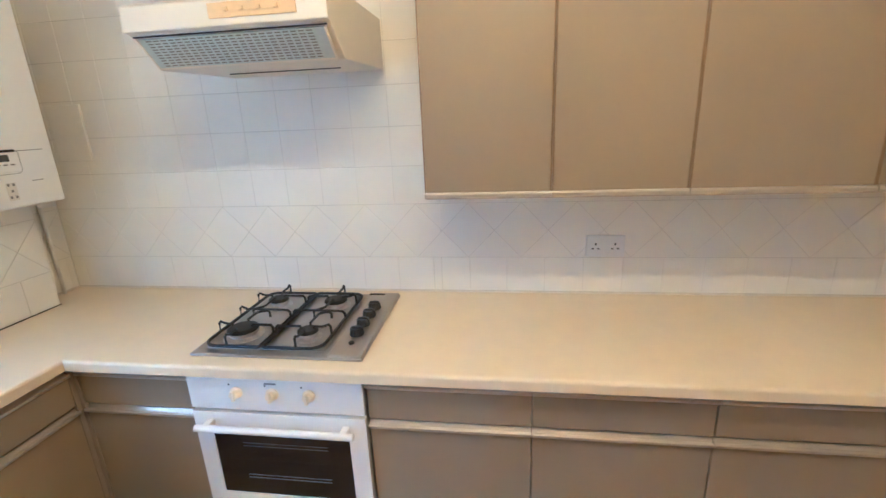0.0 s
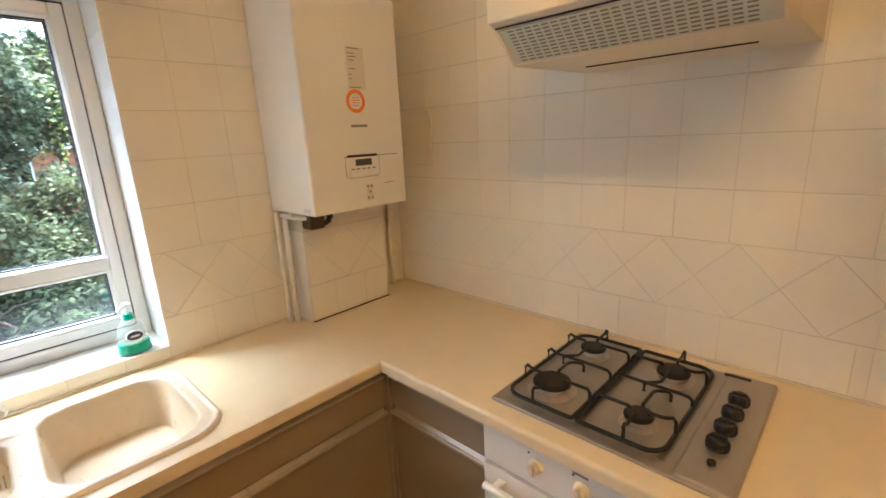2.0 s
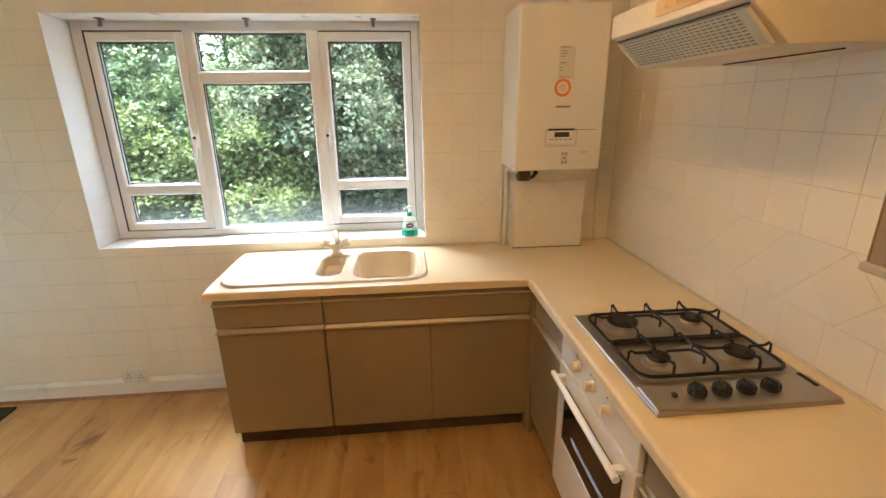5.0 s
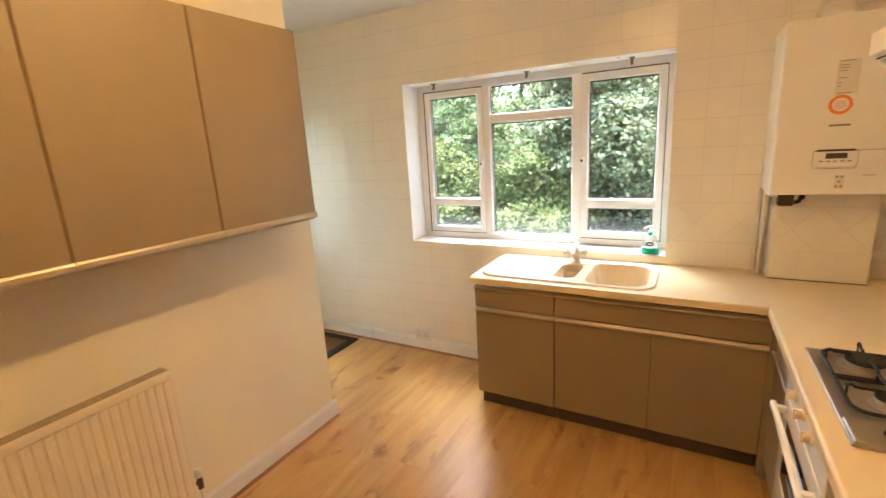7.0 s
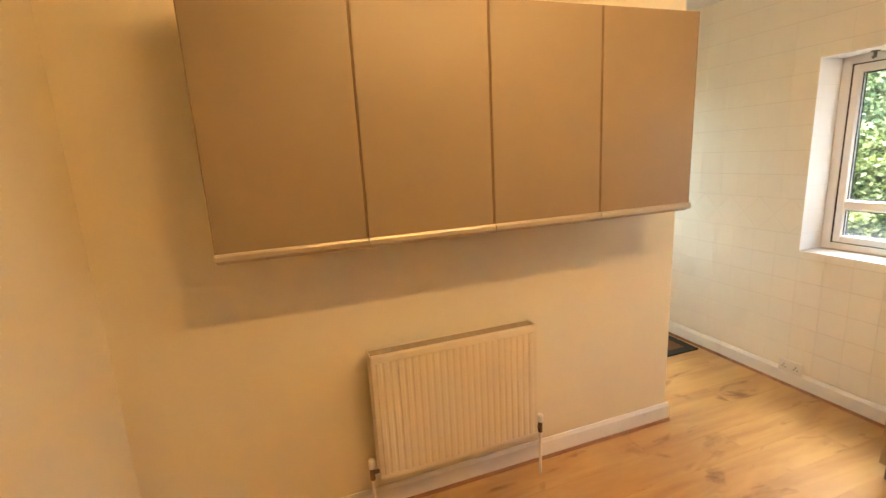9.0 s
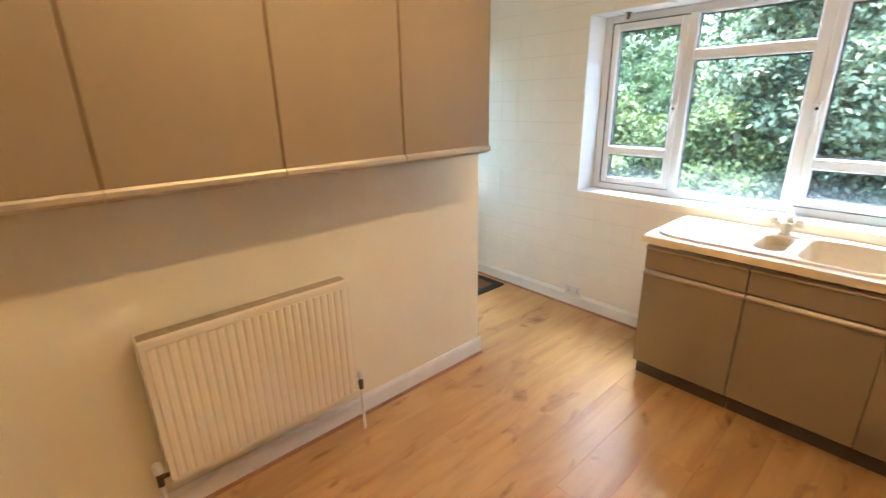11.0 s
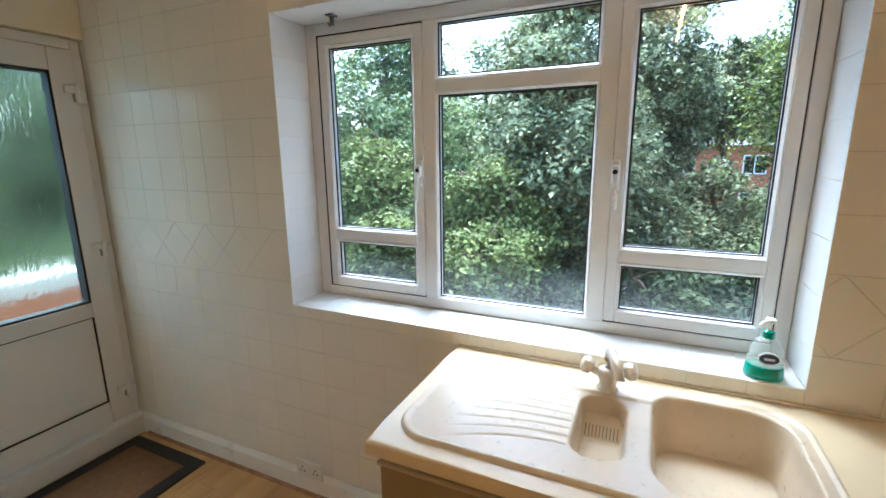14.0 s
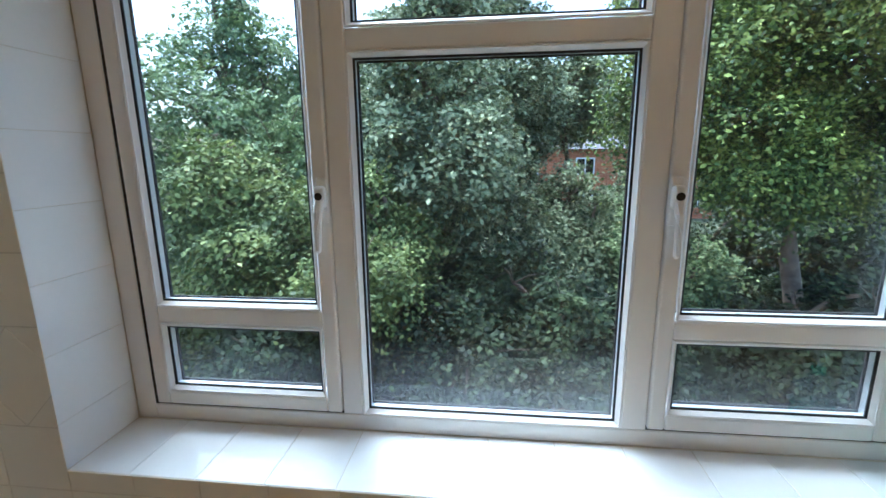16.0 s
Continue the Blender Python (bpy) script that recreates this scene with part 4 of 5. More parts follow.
# ---- boiler and pipework ----
def build_boiler():
    x0, x1, y0, y1, z0, z1 = XW + 0.002, -1.335, 1.963, 2.405, 1.372, 2.142
    b = thing("boiler", "white wall-hung gas boiler with orange sticker", "boiler", (x0, (y0 + y1) / 2, z0))
    part("case", bx((x0, y0, z0), (x1, y1, z1), 0.008, 3), M_BOIL, b)
    fp = part("control_flap", bx((x1 - 0.001, 2.113, 1.494), (x1 + 0.004, 2.270, 1.571), 0.004), M_BOIL, b)
    part("panel_line", bx((x1 - 0.0005, 2.113, 1.5715), (x1 + 0.0012, 2.366, 1.574)), M_PRINT, b, "thin seam line")
    bm = bmesh.new()
    line = []
    for cy, cz, a0, rc in ((2.252, 1.512, -90, 0.018), (2.264, 1.566, 0, 0.006), (2.119, 1.566, 90, 0.006), (2.131, 1.512, 180, 0.018)):
        for k in range(5):
            q = radians(a0 + 90 * k / 4)
            line.append((x1 + 0.0042, cy + rc * math.cos(q), cz + rc * math.sin(q)))
    part("flap_line", tube(bm, line, 0.0008, 6, closed=True), M_PRINT, fp, "thin dark outline of the flap")
    for k in range(5):
        part("button_mark", bx((x1 + 0.003, 2.137 + k * 0.0245, 1.524), (x1 + 0.0052, 2.151 + k * 0.0245, 1.529), 0.0005), M_PRINT, fp, "small grey button mark")
    part("flap_gap", bx((x1, 2.125, 1.570), (x1 + 0.0056, 2.260, 1.579), 0.001), M_DARK, fp, "dark slot above display")
    part("display", bx((x1 + 0.002, 2.158, 1.538), (x1 + 0.0052, 2.234, 1.562), 0.001), M_BOILG, fp, "grey lcd display")
    part("grip", bx((x1 + 0.001, 2.126, 1.499), (x1 + 0.009, 2.258, 1.521), 0.004), M_BOIL, fp)
    part("badge", bx((x1, 2.156, 1.679), (x1 + 0.0012, 2.230, 1.688)), M_PRINT, b, "small dark badge bar")
    st = part("sticker", bx((x1, 2.160, 1.813), (x1 + 0.0008, 2.238, 1.958)), M_PAPER, b, "pale printed sticker")
    for w, z in ((0.05, 1.951), (0.03, 1.934), (0.035, 1.923), (0.028, 1.911), (0.03, 1.882), (0.012, 1.862), (0.012, 1.848), (0.05, 1.818)):
        part("text_bar", bx((x1 + 0.0006, 2.167, z), (x1 + 0.0014, 2.167 + w, z + 0.003)), M_PRINT, st, "unreadable grey print bar")
    cy, cz = 2.186, 1.771
    bm = bmesh.new()
    o, i = [], []
    for k in range(32):
        t = 2 * math.pi * k / 32
        o.append(bm.verts.new((x1 + 0.0012, cy + 0.042 * math.cos(t), cz + 0.042 * math.sin(t))))
        i.append(bm.verts.new((x1 + 0.0012, cy + 0.029 * math.cos(t), cz + 0.029 * math.sin(t))))
    for k in range(32):
        bm.faces.new((o[k], o[(k + 1) % 32], i[(k + 1) % 32], i[k]))
    part("orange_ring", bm, M_ORANGE, b, "round orange sticker ring")
    for w, z in ((0.028, 1.782), (0.038, 1.773), (0.036, 1.764), (0.024, 1.755)):
        part("ring_text", bx((x1 + 0.0004, cy - w / 2, z), (x1 + 0.0011, cy + w / 2, z + 0.003)), M_ORANGE, b, "orange print bar")
    es = part("energy_sticker", bx((x1, 2.201, 1.401), (x1 + 0.0010, 2.234, 1.464)), M_PAPER, b, "small pale sticker")
    for yy, zz in ((2.204, 1.452), (2.222, 1.452), (2.204, 1.408), (2.213, 1.430), (2.222, 1.408)):
        part("sticker_mark", bx((x1 + 0.0008, yy, zz), (x1 + 0.0015, yy + 0.008, zz + 0.009)), M_PRINT, es, "tiny grey mark")
    part("seam_mark", bx((x1, 2.295, 1.461), (x1 + 0.0012, 2.338, 1.4635)), M_PRINT, b, "short grey dash")
    part("side_mark", bx((x1 - 0.07, y0 - 0.001, z0 + 0.014), (x1 - 0.02, y0, z0 + 0.026)), M_PAPER, b, "small pale mark")
    bm = bmesh.new()
    tube(bm, [(-1.52, 2.185, z1 - 0.002), (-1.52, 2.185, z1 + 0.02), (-1.535, 2.185, z1 + 0.045), (-1.565, 2.185, z1 + 0.062), (-1.60, 2.185, z1 + 0.066), (XW + 0.001, 2.185, z1 + 0.066)], 0.056, 20)
    f = part("flue", bm, M_BOIL, b, "white plastic flue elbow", smooth=True)
    part("collar", lathe(bmesh.new(), [(0.066, 0), (0.066, 0.014), (0.058, 0.018)], (-1.52, 2.185, z1 - 0.001), 24), M_PAPER, f)
    part("wall_plate", lathe(bmesh.new(), [(0.078, 0), (0.078, 0.010), (0.06, 0.014)], (XW + 0.0005, 2.185, z1 + 0.070), 24, "x"), M_PAPER, f, "round wall seal")
    part("test_cap", cyl(bmesh.new(), (-1.43, 2.235, z1 - 0.001), (-1.43, 2.235, z1 + 0.022), 0.014, seg=14), M_PLAST, b)
    # valve and tails under the case
    part("valve", bx((-1.58, 2.02, 1.300), (-1.47, 2.085, 1.373), 0.006), M_BRONZE, b, "dark brass valve")
    bm = cyl(bmesh.new(), (-1.48, 2.115, 1.374), (-1.48, 2.115, 1.335), 0.013, seg=14)
    tube(bm, [(-1.48, 2.115, 1.345), (-1.475, 2.105, 1.325), (-1.47, 2.085, 1.318)], 0.010, 10)
    part("tap_elbow", bm, M_KNOB, b, "black elbow")
    bm = bmesh.new()
    tube(bm, [(-1.62, 1.985, 1.352), (-1.56, 1.99, 1.352), (-1.52, 2.01, 1.348), (-1.50, 2.03, 1.345)], 0.011, 10)
    cyl(bm, (-1.55, 1.992, 1.352), (-1.55, 1.992, 1.374), 0.014, seg=12)
    part("tail", bm, M_COPPER, b)


def build_boxing():
    x1, y0, y1, z1 = -1.532, 2.016, 2.424, 1.371
    q = thing("pipe_boxing", "tiled pipe boxing below the boiler", "pipe boxing", (XW, 2.22, 0.9))
    part("body", bx((XW + 0.001, y0, 0.900), (x1 - 0.0016, y1, z1), 0.001), M_GROUT, q)
    # Dark strip stands in for the shadow line where boxing meets worktop.
    part("shadow_gap", bx((x1 - 0.0015, y0, 0.9003), (x1 + 0.0052, y1, 0.9035)), M_GAP, q, "dark strip for the shadow gap along the worktop")
    part("edge_trim", bx((XW + 0.001, y0 - 0.003, 0.900), (x1 + 0.001, y0 - 0.0005, 1.285), 0.001), M_GLOSS, q, "white edge strip")
    return q


build_boiler()
boxing = build_boxing()
for yy, r in ((1.985, 0.011),):
    bm = bmesh.new()
    tube(bm, [(-1.60, yy + 0.02, 1.352), (-1.60, yy, 1.350), (-1.60, yy - 0.004, 1.335), (-1.60, yy - 0.004, 0.900)], r, 10)
    solo("pipe", bm, M_COPPER, "cream painted pipe beside the boxing", "pipe", smooth=True)
bm = bmesh.new()
tube(bm, [(-1.625, 1.962, 1.372), (-1.625, 1.962, 0.900)], 0.009, 10)
solo("pipe", bm, M_COPPER, "thin cream painted pipe beside the boxing", "pipe", smooth=True)
bm = bmesh.new()
tube(bm, [(-1.645, 2.548, 1.31), (-1.645, 2.548, 0.900)], 0.008, 10)
solo("pipe", bm, M_COPPER, "thin cream cable conduit under the spur", "conduit", smooth=True)


def socket(name, label, centre, side, w, h, double):
    cx, cy, cz = centre
    f = (lambda u, v, d: (cx + u, cy - d, cz + v)) if side == "N" else (lambda u, v, d: (cx + d, cy + u, cz + v))
    s = thing(name, label, "socket", centre)

    def fb(bm, u0, u1, v0, v1, d0, d1, bev=0.0):
        a, b = f(u0, v0, d0), f(u1, v1, d1)
        return box(bm, [min(p) for p in zip(a, b)], [max(p) for p in zip(a, b)], bev)
    pl = part("plate", fb(bmesh.new(), -w / 2, w / 2, -h / 2, h / 2, 0.0, 0.010, 0.003), M_PLAST, s)
    for c in ((-w / 4, w / 4) if double else ()):
        bm = bmesh.new()
        fb(bm, c - 0.003, c + 0.003, 0.004, 0.013, 0.0095, 0.0106)
        for q in (-0.011, 0.011):
            fb(bm, c + q - 0.0045, c + q + 0.0045, -0.013, -0.008, 0.0095, 0.0106)
        part("pin_slot", bm, M_DARK, pl, "dark pin slots")
    for c in (((-0.012, 0.012) if double else (0.0,))):
        part("switch", fb(bmesh.new(), c - 0.007, c + 0.007, 0.018, 0.034, 0.009, 0.014, 0.001), M_PLAST, pl)
    return s


socket("double_socket", "white double wall socket on tiled splashback", (0.817, YN, 1.106), "N", 0.150, 0.090, True)
socket("double_socket", "white double wall socket above skirting", (XW + 0.026, -0.285, 0.145), "W", 0.150, 0.088, True)
socket("fused_spur", "white fused spur plate beside the boiler", (XW, 2.588, 1.348), "W", 0.086, 0.086, False)
solo("blank_plate", bx((-1.565, YN - 0.012, 1.505), (-1.40, YN - 0.0005, 1.745), 0.003), M_TILE, "cream blanking panel on tiled wall", "blanking plate")


# ---- radiator ----
def build_radiator():
    x0, x1, z0, z1, yf, yb = 0.416, 1.234, 0.252, 0.856, -0.192, -0.286
    r = thing("radiator", "cream double panel radiator on partition wall", "radiator", ((x0 + x1) / 2, YS, z0))
    n = 24
    prof = [(x0, yf - 0.012), (x0, yf - 0.004)]
    pitch = (x1 - x0 - 0.03) / n
    for k in range(n):
        u = x0 + 0.015 + k * pitch
        prof += [(u + pitch * 0.10, yf - 0.004), (u + pitch * 0.26, yf), (u + pitch * 0.74, yf), (u + pitch * 0.90, yf - 0.004)]
    prof += [(x1, yf - 0.004), (x1, yf - 0.012)]
    bm = bmesh.new()
    for za, zb, flat in ((z0 + 0.022, z1 - 0.032, False),):
        prism(bm, prof, za, zb, "z")
    box(bm, (x0, yf - 0.012, z0), (x1, yf - 0.002, z0 + 0.022), 0.003)
    box(bm, (x0, yf - 0.012, z1 - 0.032), (x1, yf - 0.002, z1), 0.004)
    part("front_panel", bm, M_RAD, r)
    part("back_panel", bx((x0, yb, z0), (x1, yb + 0.010, z1), 0.003), M_RAD, r)
    bm = bmesh.new()
    m = 40
    for k in range(m):
        u = x0 + 0.02 + (x1 - x0 - 0.04) * k / (m - 1)
        box(bm, (u - 0.0012, yb + 0.010, z0 + 0.02), (u + 0.0012, yf - 0.012, z1 - 0.22))
    part("fins", bm, M_RAD, r)
    for xx in (x0, x1):
        part("side_panel", bx((xx - 0.002, yb - 0.002, z0 + 0.004), (xx + 0.002, yf - 0.004, z1 + 0.002), 0.001), M_RAD, r)
    part("top_rim", bx((x0, yf - 0.016, z1 - 0.004), (x1, yf - 0.006, z1 + 0.004), 0.002), M_RAD, r)
    # One solid plate; its darker cream carries both dust and the opening's shade.
    part("top_grille", bx((x0 + 0.004, yb + 0.0105, z1 - 0.006), (x1 - 0.004, yf - 0.0165, z1 - 0.0015)), M_RADTOP, r, "solid plate for the dusty top, shade of the opening in its colour")
    for xx in (x0 + 0.12, x1 - 0.12):
        part("bracket", bx((xx - 0.015, YS + 0.0005, z0 + 0.05), (xx + 0.015, yb + 0.0005, z1 - 0.05)), M_RAD, r)
    for xx, s in ((x0, -1), (x1, 1)):
        bm = cyl(bmesh.new(), (xx, -0.225, z0 + 0.03), (xx + s * 0.035, -0.225, z0 + 0.03), 0.009, seg=12)
        cyl(bm, (xx + s * 0.035, -0.225, z0 - 0.005), (xx + s * 0.035, -0.225, z0 + 0.055), 0.012, seg=12)
        v = part("valve", bm, M_BRONZE, r, "dull brass radiator valve")
        part("valve_cap", lathe(bmesh.new(), [(0.015, 0), (0.017, 0.006), (0.016, 0.035), (0.012, 0.042)], (xx + s * 0.035, -0.225, z0 + 0.055), 14), M_PLAST, v, "white plastic valve cap")
        part("pipe", cyl(bmesh.new(), (xx + s * 0.035, -0.225, 0.0), (xx + s * 0.035, -0.225, z0), 0.0075, seg=10), M_COPPER, r)


build_radiator()


# ---- small things ----
def build_soap():
    x, y, z = -1.712, 1.425, WZ0
    s = thing("soap_bottle", "clear pump bottle with green hand soap", "soap bottle", (x, y, z))
    part("soap", lathe(bmesh.new(), [(0.036, 0.002), (0.044, 0.004), (0.044, 0.015), (0.042, 0.032), (0.041, 0.040)], (x, y, z), 24, squash=1.15), M_SOAP, s, "green liquid soap", smooth=True)
    part("bottle", lathe(bmesh.new(), [(0.041, 0.0405), (0.039, 0.060), (0.036, 0.085), (0.030, 0.105), (0.020, 0.118), (0.013, 0.122)], (x, y, z), 24, squash=1.15), M_CLEAR, s, "clear plastic upper bottle", smooth=True)
    lb = part("label", lathe(bmesh.new(), [(0.027, -0.006), (0.027, 0.0)], (x + 0.0425, y, z + 0.070), 20, "x", squash=0.70), M_PUMP, s, "white oval label rim")
    part("badge", lathe(bmesh.new(), [(0.024, 0), (0.024, 0.0012)], (x + 0.0425, y, z + 0.070), 20, "x", squash=0.62), M_NAVY, lb, "navy oval badge")
    part("badge_bar", bx((x + 0.0436, y - 0.013, z + 0.066), (x + 0.0444, y + 0.013, z + 0.073)), M_PUMP, lb, "white bar on badge")
    part("collar", lathe(bmesh.new(), [(0.015, 0.120), (0.016, 0.125), (0.015, 0.140), (0.009, 0.144)], (x, y, z), 18), M_SOAP, s, "green screw collar")
    bm = cyl(bmesh.new(), (x, y, z + 0.142), (x, y, z + 0.170), 0.006, seg=12)
    box(bm, (x - 0.012, y - 0.011, z + 0.168), (x + 0.018, y + 0.011, z + 0.180), 0.004)
    tube(bm, [(x + 0.01, y - 0.004, z + 0.175), (x + 0.03, y - 0.022, z + 0.174), (x + 0.042, y - 0.034, z + 0.166)], 0.0055, 8)
    part("pump", bm, M_PUMP, s, "white pump head")


build_soap()
for hy in (-0.128, 0.603, 1.268):
    h = thing("curtain_bracket", "small grey metal bracket under the lintel", "bracket", (-1.79, hy, WZ1), "brackets over the window")
    part("plate", bx((-1.81, hy - 0.016, WZ1 - 0.006), (-1.77, hy + 0.016, WZ1), 0.001), M_BRACKET, h)
    bm = bx((-1.795, hy - 0.008, WZ1 - 0.040), (-1.785, hy + 0.008, WZ1 - 0.006), 0.002)
    tube(bm, [(-1.790, hy, WZ1 - 0.036), (-1.776, hy, WZ1 - 0.044), (-1.765, hy, WZ1 - 0.034)], 0.004, 8)
    part("hook", bm, M_BRACKET, h)

bm = slab(bmesh.new(), [-1.585, -1.515, -0.905, -0.835], [-1.53, -1.46, -1.035, -0.965], 0.0, 0.012, lambda i, j: (i, j) != (1, 1))
dm = thing("doormat", "coir doormat with black border by the door", "doormat", (-1.21, -1.25, 0))
part("border", bm, M_MATB, dm, "black rubber border")
part("coir", bx((-1.517, -1.462, 0.0), (-0.903, -1.033, 0.010), 0.001), M_MAT, dm, "brown coir field")

cl = thing("ceiling_light", "white ceiling batten with warm glowing tube", "ceiling light", (0.8, TUBE_Y, ZC))
part("batten", bx((TUBE_X[0] - 0.02, TUBE_Y - 0.024, ZC - 0.046), (TUBE_X[1] + 0.02, TUBE_Y + 0.024, ZC), 0.006), M_BULB, cl)
for xx in TUBE_X:
    part("tube_holder", bx((xx - 0.010, TUBE_Y - 0.015, TUBE_Z - 0.018), (xx + 0.010, TUBE_Y + 0.015, ZC - 0.044), 0.003), M_BULB, cl)
part("tube", cyl(bmesh.new(), (TUBE_X[0] + 0.010, TUBE_Y, TUBE_Z), (TUBE_X[1] - 0.010, TUBE_Y, TUBE_Z), 0.013, seg=20), M_TUBE, cl, "warm glowing lamp tube", smooth=True)

# ---- outside ----
solo("ground", bx((-400, -400, -3.4), (400, 400, -3.0)), M_GROUND, "dark leafy ground around the building", "ground", "structure")
solo("wall_storey_below", bx((-1.95, -1.74, -3.0), (2.34, 2.79, -0.255)), M_BRICK, "red brick storey under the kitchen", "wall", "structure")
bal = thing("balcony", "concrete balcony with brick parapet and pale coping", "balcony", (-1.2, -2.3, -0.15))
part("deck", bx((-2.4, -2.80, -0.2), (0.2, -1.76, -0.03), 0.01), M_BARK, bal)
part("parapet", bx((-2.4, -2.92, -0.2), (0.2, -2.80, 0.66)), M_BRICK, bal, "red brick parapet")
part("coping", bx((-2.45, -2.95, 0.66), (0.25, -2.77, 0.79), 0.01), M_CONC, bal, "pale concrete coping")


def leaves(name, m, parent, spots, per, spread, size, seed):
    """One crown: twig clusters of small folded leaves."""
    rng = np.random.default_rng(seed)
    spots = np.asarray(spots)
    n = len(spots) * per
    # each twig is a flat spray of leaves that tilts its own way and droops at the rim
    tilt = rng.normal(0, 0.42, (len(spots), 3)) + np.array((0.30, 0, 1.0))
    tilt = np.repeat(tilt / np.linalg.norm(tilt, axis=1)[:, None], per, axis=0)
    off = rng.normal(0, 1, (n, 3)) * spread * np.repeat(rng.uniform(0.55, 1.15, len(spots)), per)[:, None]
    off -= tilt * (np.sum(off * tilt, axis=1) * 0.72)[:, None]
    off[:, 2] -= 0.9 * np.sum(off * off, axis=1)
    c = np.repeat(spots, per, axis=0) + off
    nrm = tilt + rng.normal(0, 0.38, (n, 3)) + off * 0.8
    nrm /= np.linalg.norm(nrm, axis=1)[:, None]
    a = np.cross(nrm, rng.normal(0, 1, (n, 3)))
    a /= np.linalg.norm(a, axis=1)[:, None]
    b = np.cross(nrm, a)
    s = (size * rng.uniform(0.6, 1.35, n))[:, None]
    v = np.stack((c - a * s * 0.5, c + b * s * 0.32 + nrm * s * 0.10, c + a * s * 0.55 - nrm * s * 0.06, c - b * s * 0.32 + nrm * s * 0.10), axis=1).reshape(-1, 3)
    me = bpy.data.meshes.new(name)
    me.vertices.add(4 * n)
    me.vertices.foreach_set("co", v.astype(np.float32).ravel())
    me.loops.add(4 * n)
    me.loops.foreach_set("vertex_index", np.arange(4 * n, dtype=np.int32))
    me.polygons.add(n)
    me.polygons.foreach_set("loop_start", np.arange(0, 4 * n, 4, dtype=np.int32))
    me.update(calc_edges=True)
    me.materials.append(m)
    ob = new(name, me)
    ob.parent = parent
    ob.matrix_parent_inverse = Matrix.Translation(-BASE[parent.name])
    return ob


def tree(label, at, top, rad, low, m, seed, clusters, per=55, size=0.11, spread=0.26, lobes=11, lump=(0.42, 0.62)):
    rng = random.Random(seed)
    x, y = at
    t = thing("tree", label, "tree", (x, y, -3.0), "trees outside the window")
    bm = bmesh.new()
    h = top + 3.0
    trunk = [(x + 0.12 * k * rng.uniform(-1, 1), y + 0.12 * k * rng.uniform(-1, 1), -3.0 + h * 0.8 * k / 6) for k in range(7)]
    tube(bm, trunk, [0.20, 0.16, 0.14, 0.12, 0.09, 0.06, 0.03], 10)
    spots, cents = [], []
    for k in range(lobes):
        f = k / max(1, lobes - 1)
        zc = low + (top - low) * (0.12 + 0.78 * f)
        prof = rad * (0.95 - 0.55 * abs(2 * f - 0.75))
        an = rng.uniform(0, 2 * math.pi)
        rc = prof * rng.uniform(0.35, 0.75)
        cents.append((x + rc * math.cos(an), y + rc * math.sin(an), zc, prof * rng.uniform(*lump)))
    for cx, cy, cz, r in cents:
        src = min(trunk, key=lambda p: abs(p[2] - (cz - 0.8)))
        mid = ((src[0] + cx) / 2 + rng.uniform(-0.2, 0.2), (src[1] + cy) / 2 + rng.uniform(-0.2, 0.2), (src[2] + cz) / 2 + 0.2)
        tube(bm, [src, mid, (cx, cy, cz)], [0.07, 0.045, 0.02], 7)
        for _ in range(5):
            d = Vector((rng.gauss(0, 1), rng.gauss(0, 1), rng.gauss(0.2, 0.7))).normalized() * r * 0.95
            tube(bm, [(cx, cy, cz), (cx + d.x * 0.5 + rng.uniform(-0.08, 0.08), cy + d.y * 0.5, cz + d.z * 0.5 + 0.06), (cx + d.x, cy + d.y, cz + d.z)], [0.02, 0.013, 0.006], 5)
    tot = sum(r * r for *_, r in cents)
    for cx, cy, cz, r in cents:
        for _ in range(int(clusters * r * r / tot)):
            d = Vector((rng.gauss(0, 1), rng.gauss(0, 1), rng.gauss(0, 1))).normalized() * r * (0.55 + 0.5 * rng.random() ** 0.6)
            spots.append((cx + d.x, cy + d.y, max(-2.9, cz + d.z * 0.85)))
    part("trunk", bm, M_BARK, t, "brown bark trunk and limbs", smooth=True)
    leaves("crown", m, t, spots, per, spread, size, seed)


tree("tall grey-green oak tree with dense leaves", (-11.2, -0.8), 7.0, 3.0, -2.8, L_OAK, 11, 1500, per=53, size=0.117, spread=0.25, lobes=34, lump=(0.26, 0.46))
tree("deep green tree with dense leaves", (-11.5, -6.0), 6.4, 3.6, -2.8, L_BLUE, 12, 1500, per=56, size=0.109, spread=0.24, lobes=18)
tree("bright green maple tree close to the building", (-9.0, 5.9), 7.4, 3.5, 0.5, L_MAPLE, 13, 1900, per=105, size=0.076, spread=0.25, lobes=18)
tree("yellow-green shrub tree in front of the wood", (-8.6, -4.3), 2.3, 2.4, -1.4, L_LIME, 14, 800, per=59, size=0.094, spread=0.26, lobes=30, lump=(0.22, 0.42))
tree("yellow-green sapling beside the oak", (-8.6, -1.7), 1.7, 2.1, -1.4, L_LIME, 33, 620, per=59, size=0.090, spread=0.26, lobes=28, lump=(0.20, 0.40))
# These two low crowns carry shade from above in their leaf colour.
tree("thicket with painted shade below the yellow-green shrubs", (-7.4, -2.6), -0.7, 2.2, -3.0, L_SHADE, 34, 560, per=59, size=0.10, spread=0.20, lobes=12)
tree("green undergrowth tree with low crown", (-9.0, 0.8), 0.1, 2.4, -3.0, L_SHADE, 15, 900, per=59, size=0.101, spread=0.20, lobes=14)
tree("deep green tree at the back of the wood", (-16.5, -4.2), 6.0, 4.4, -2.8, L_BLUE, 16, 700, per=70, size=0.140)
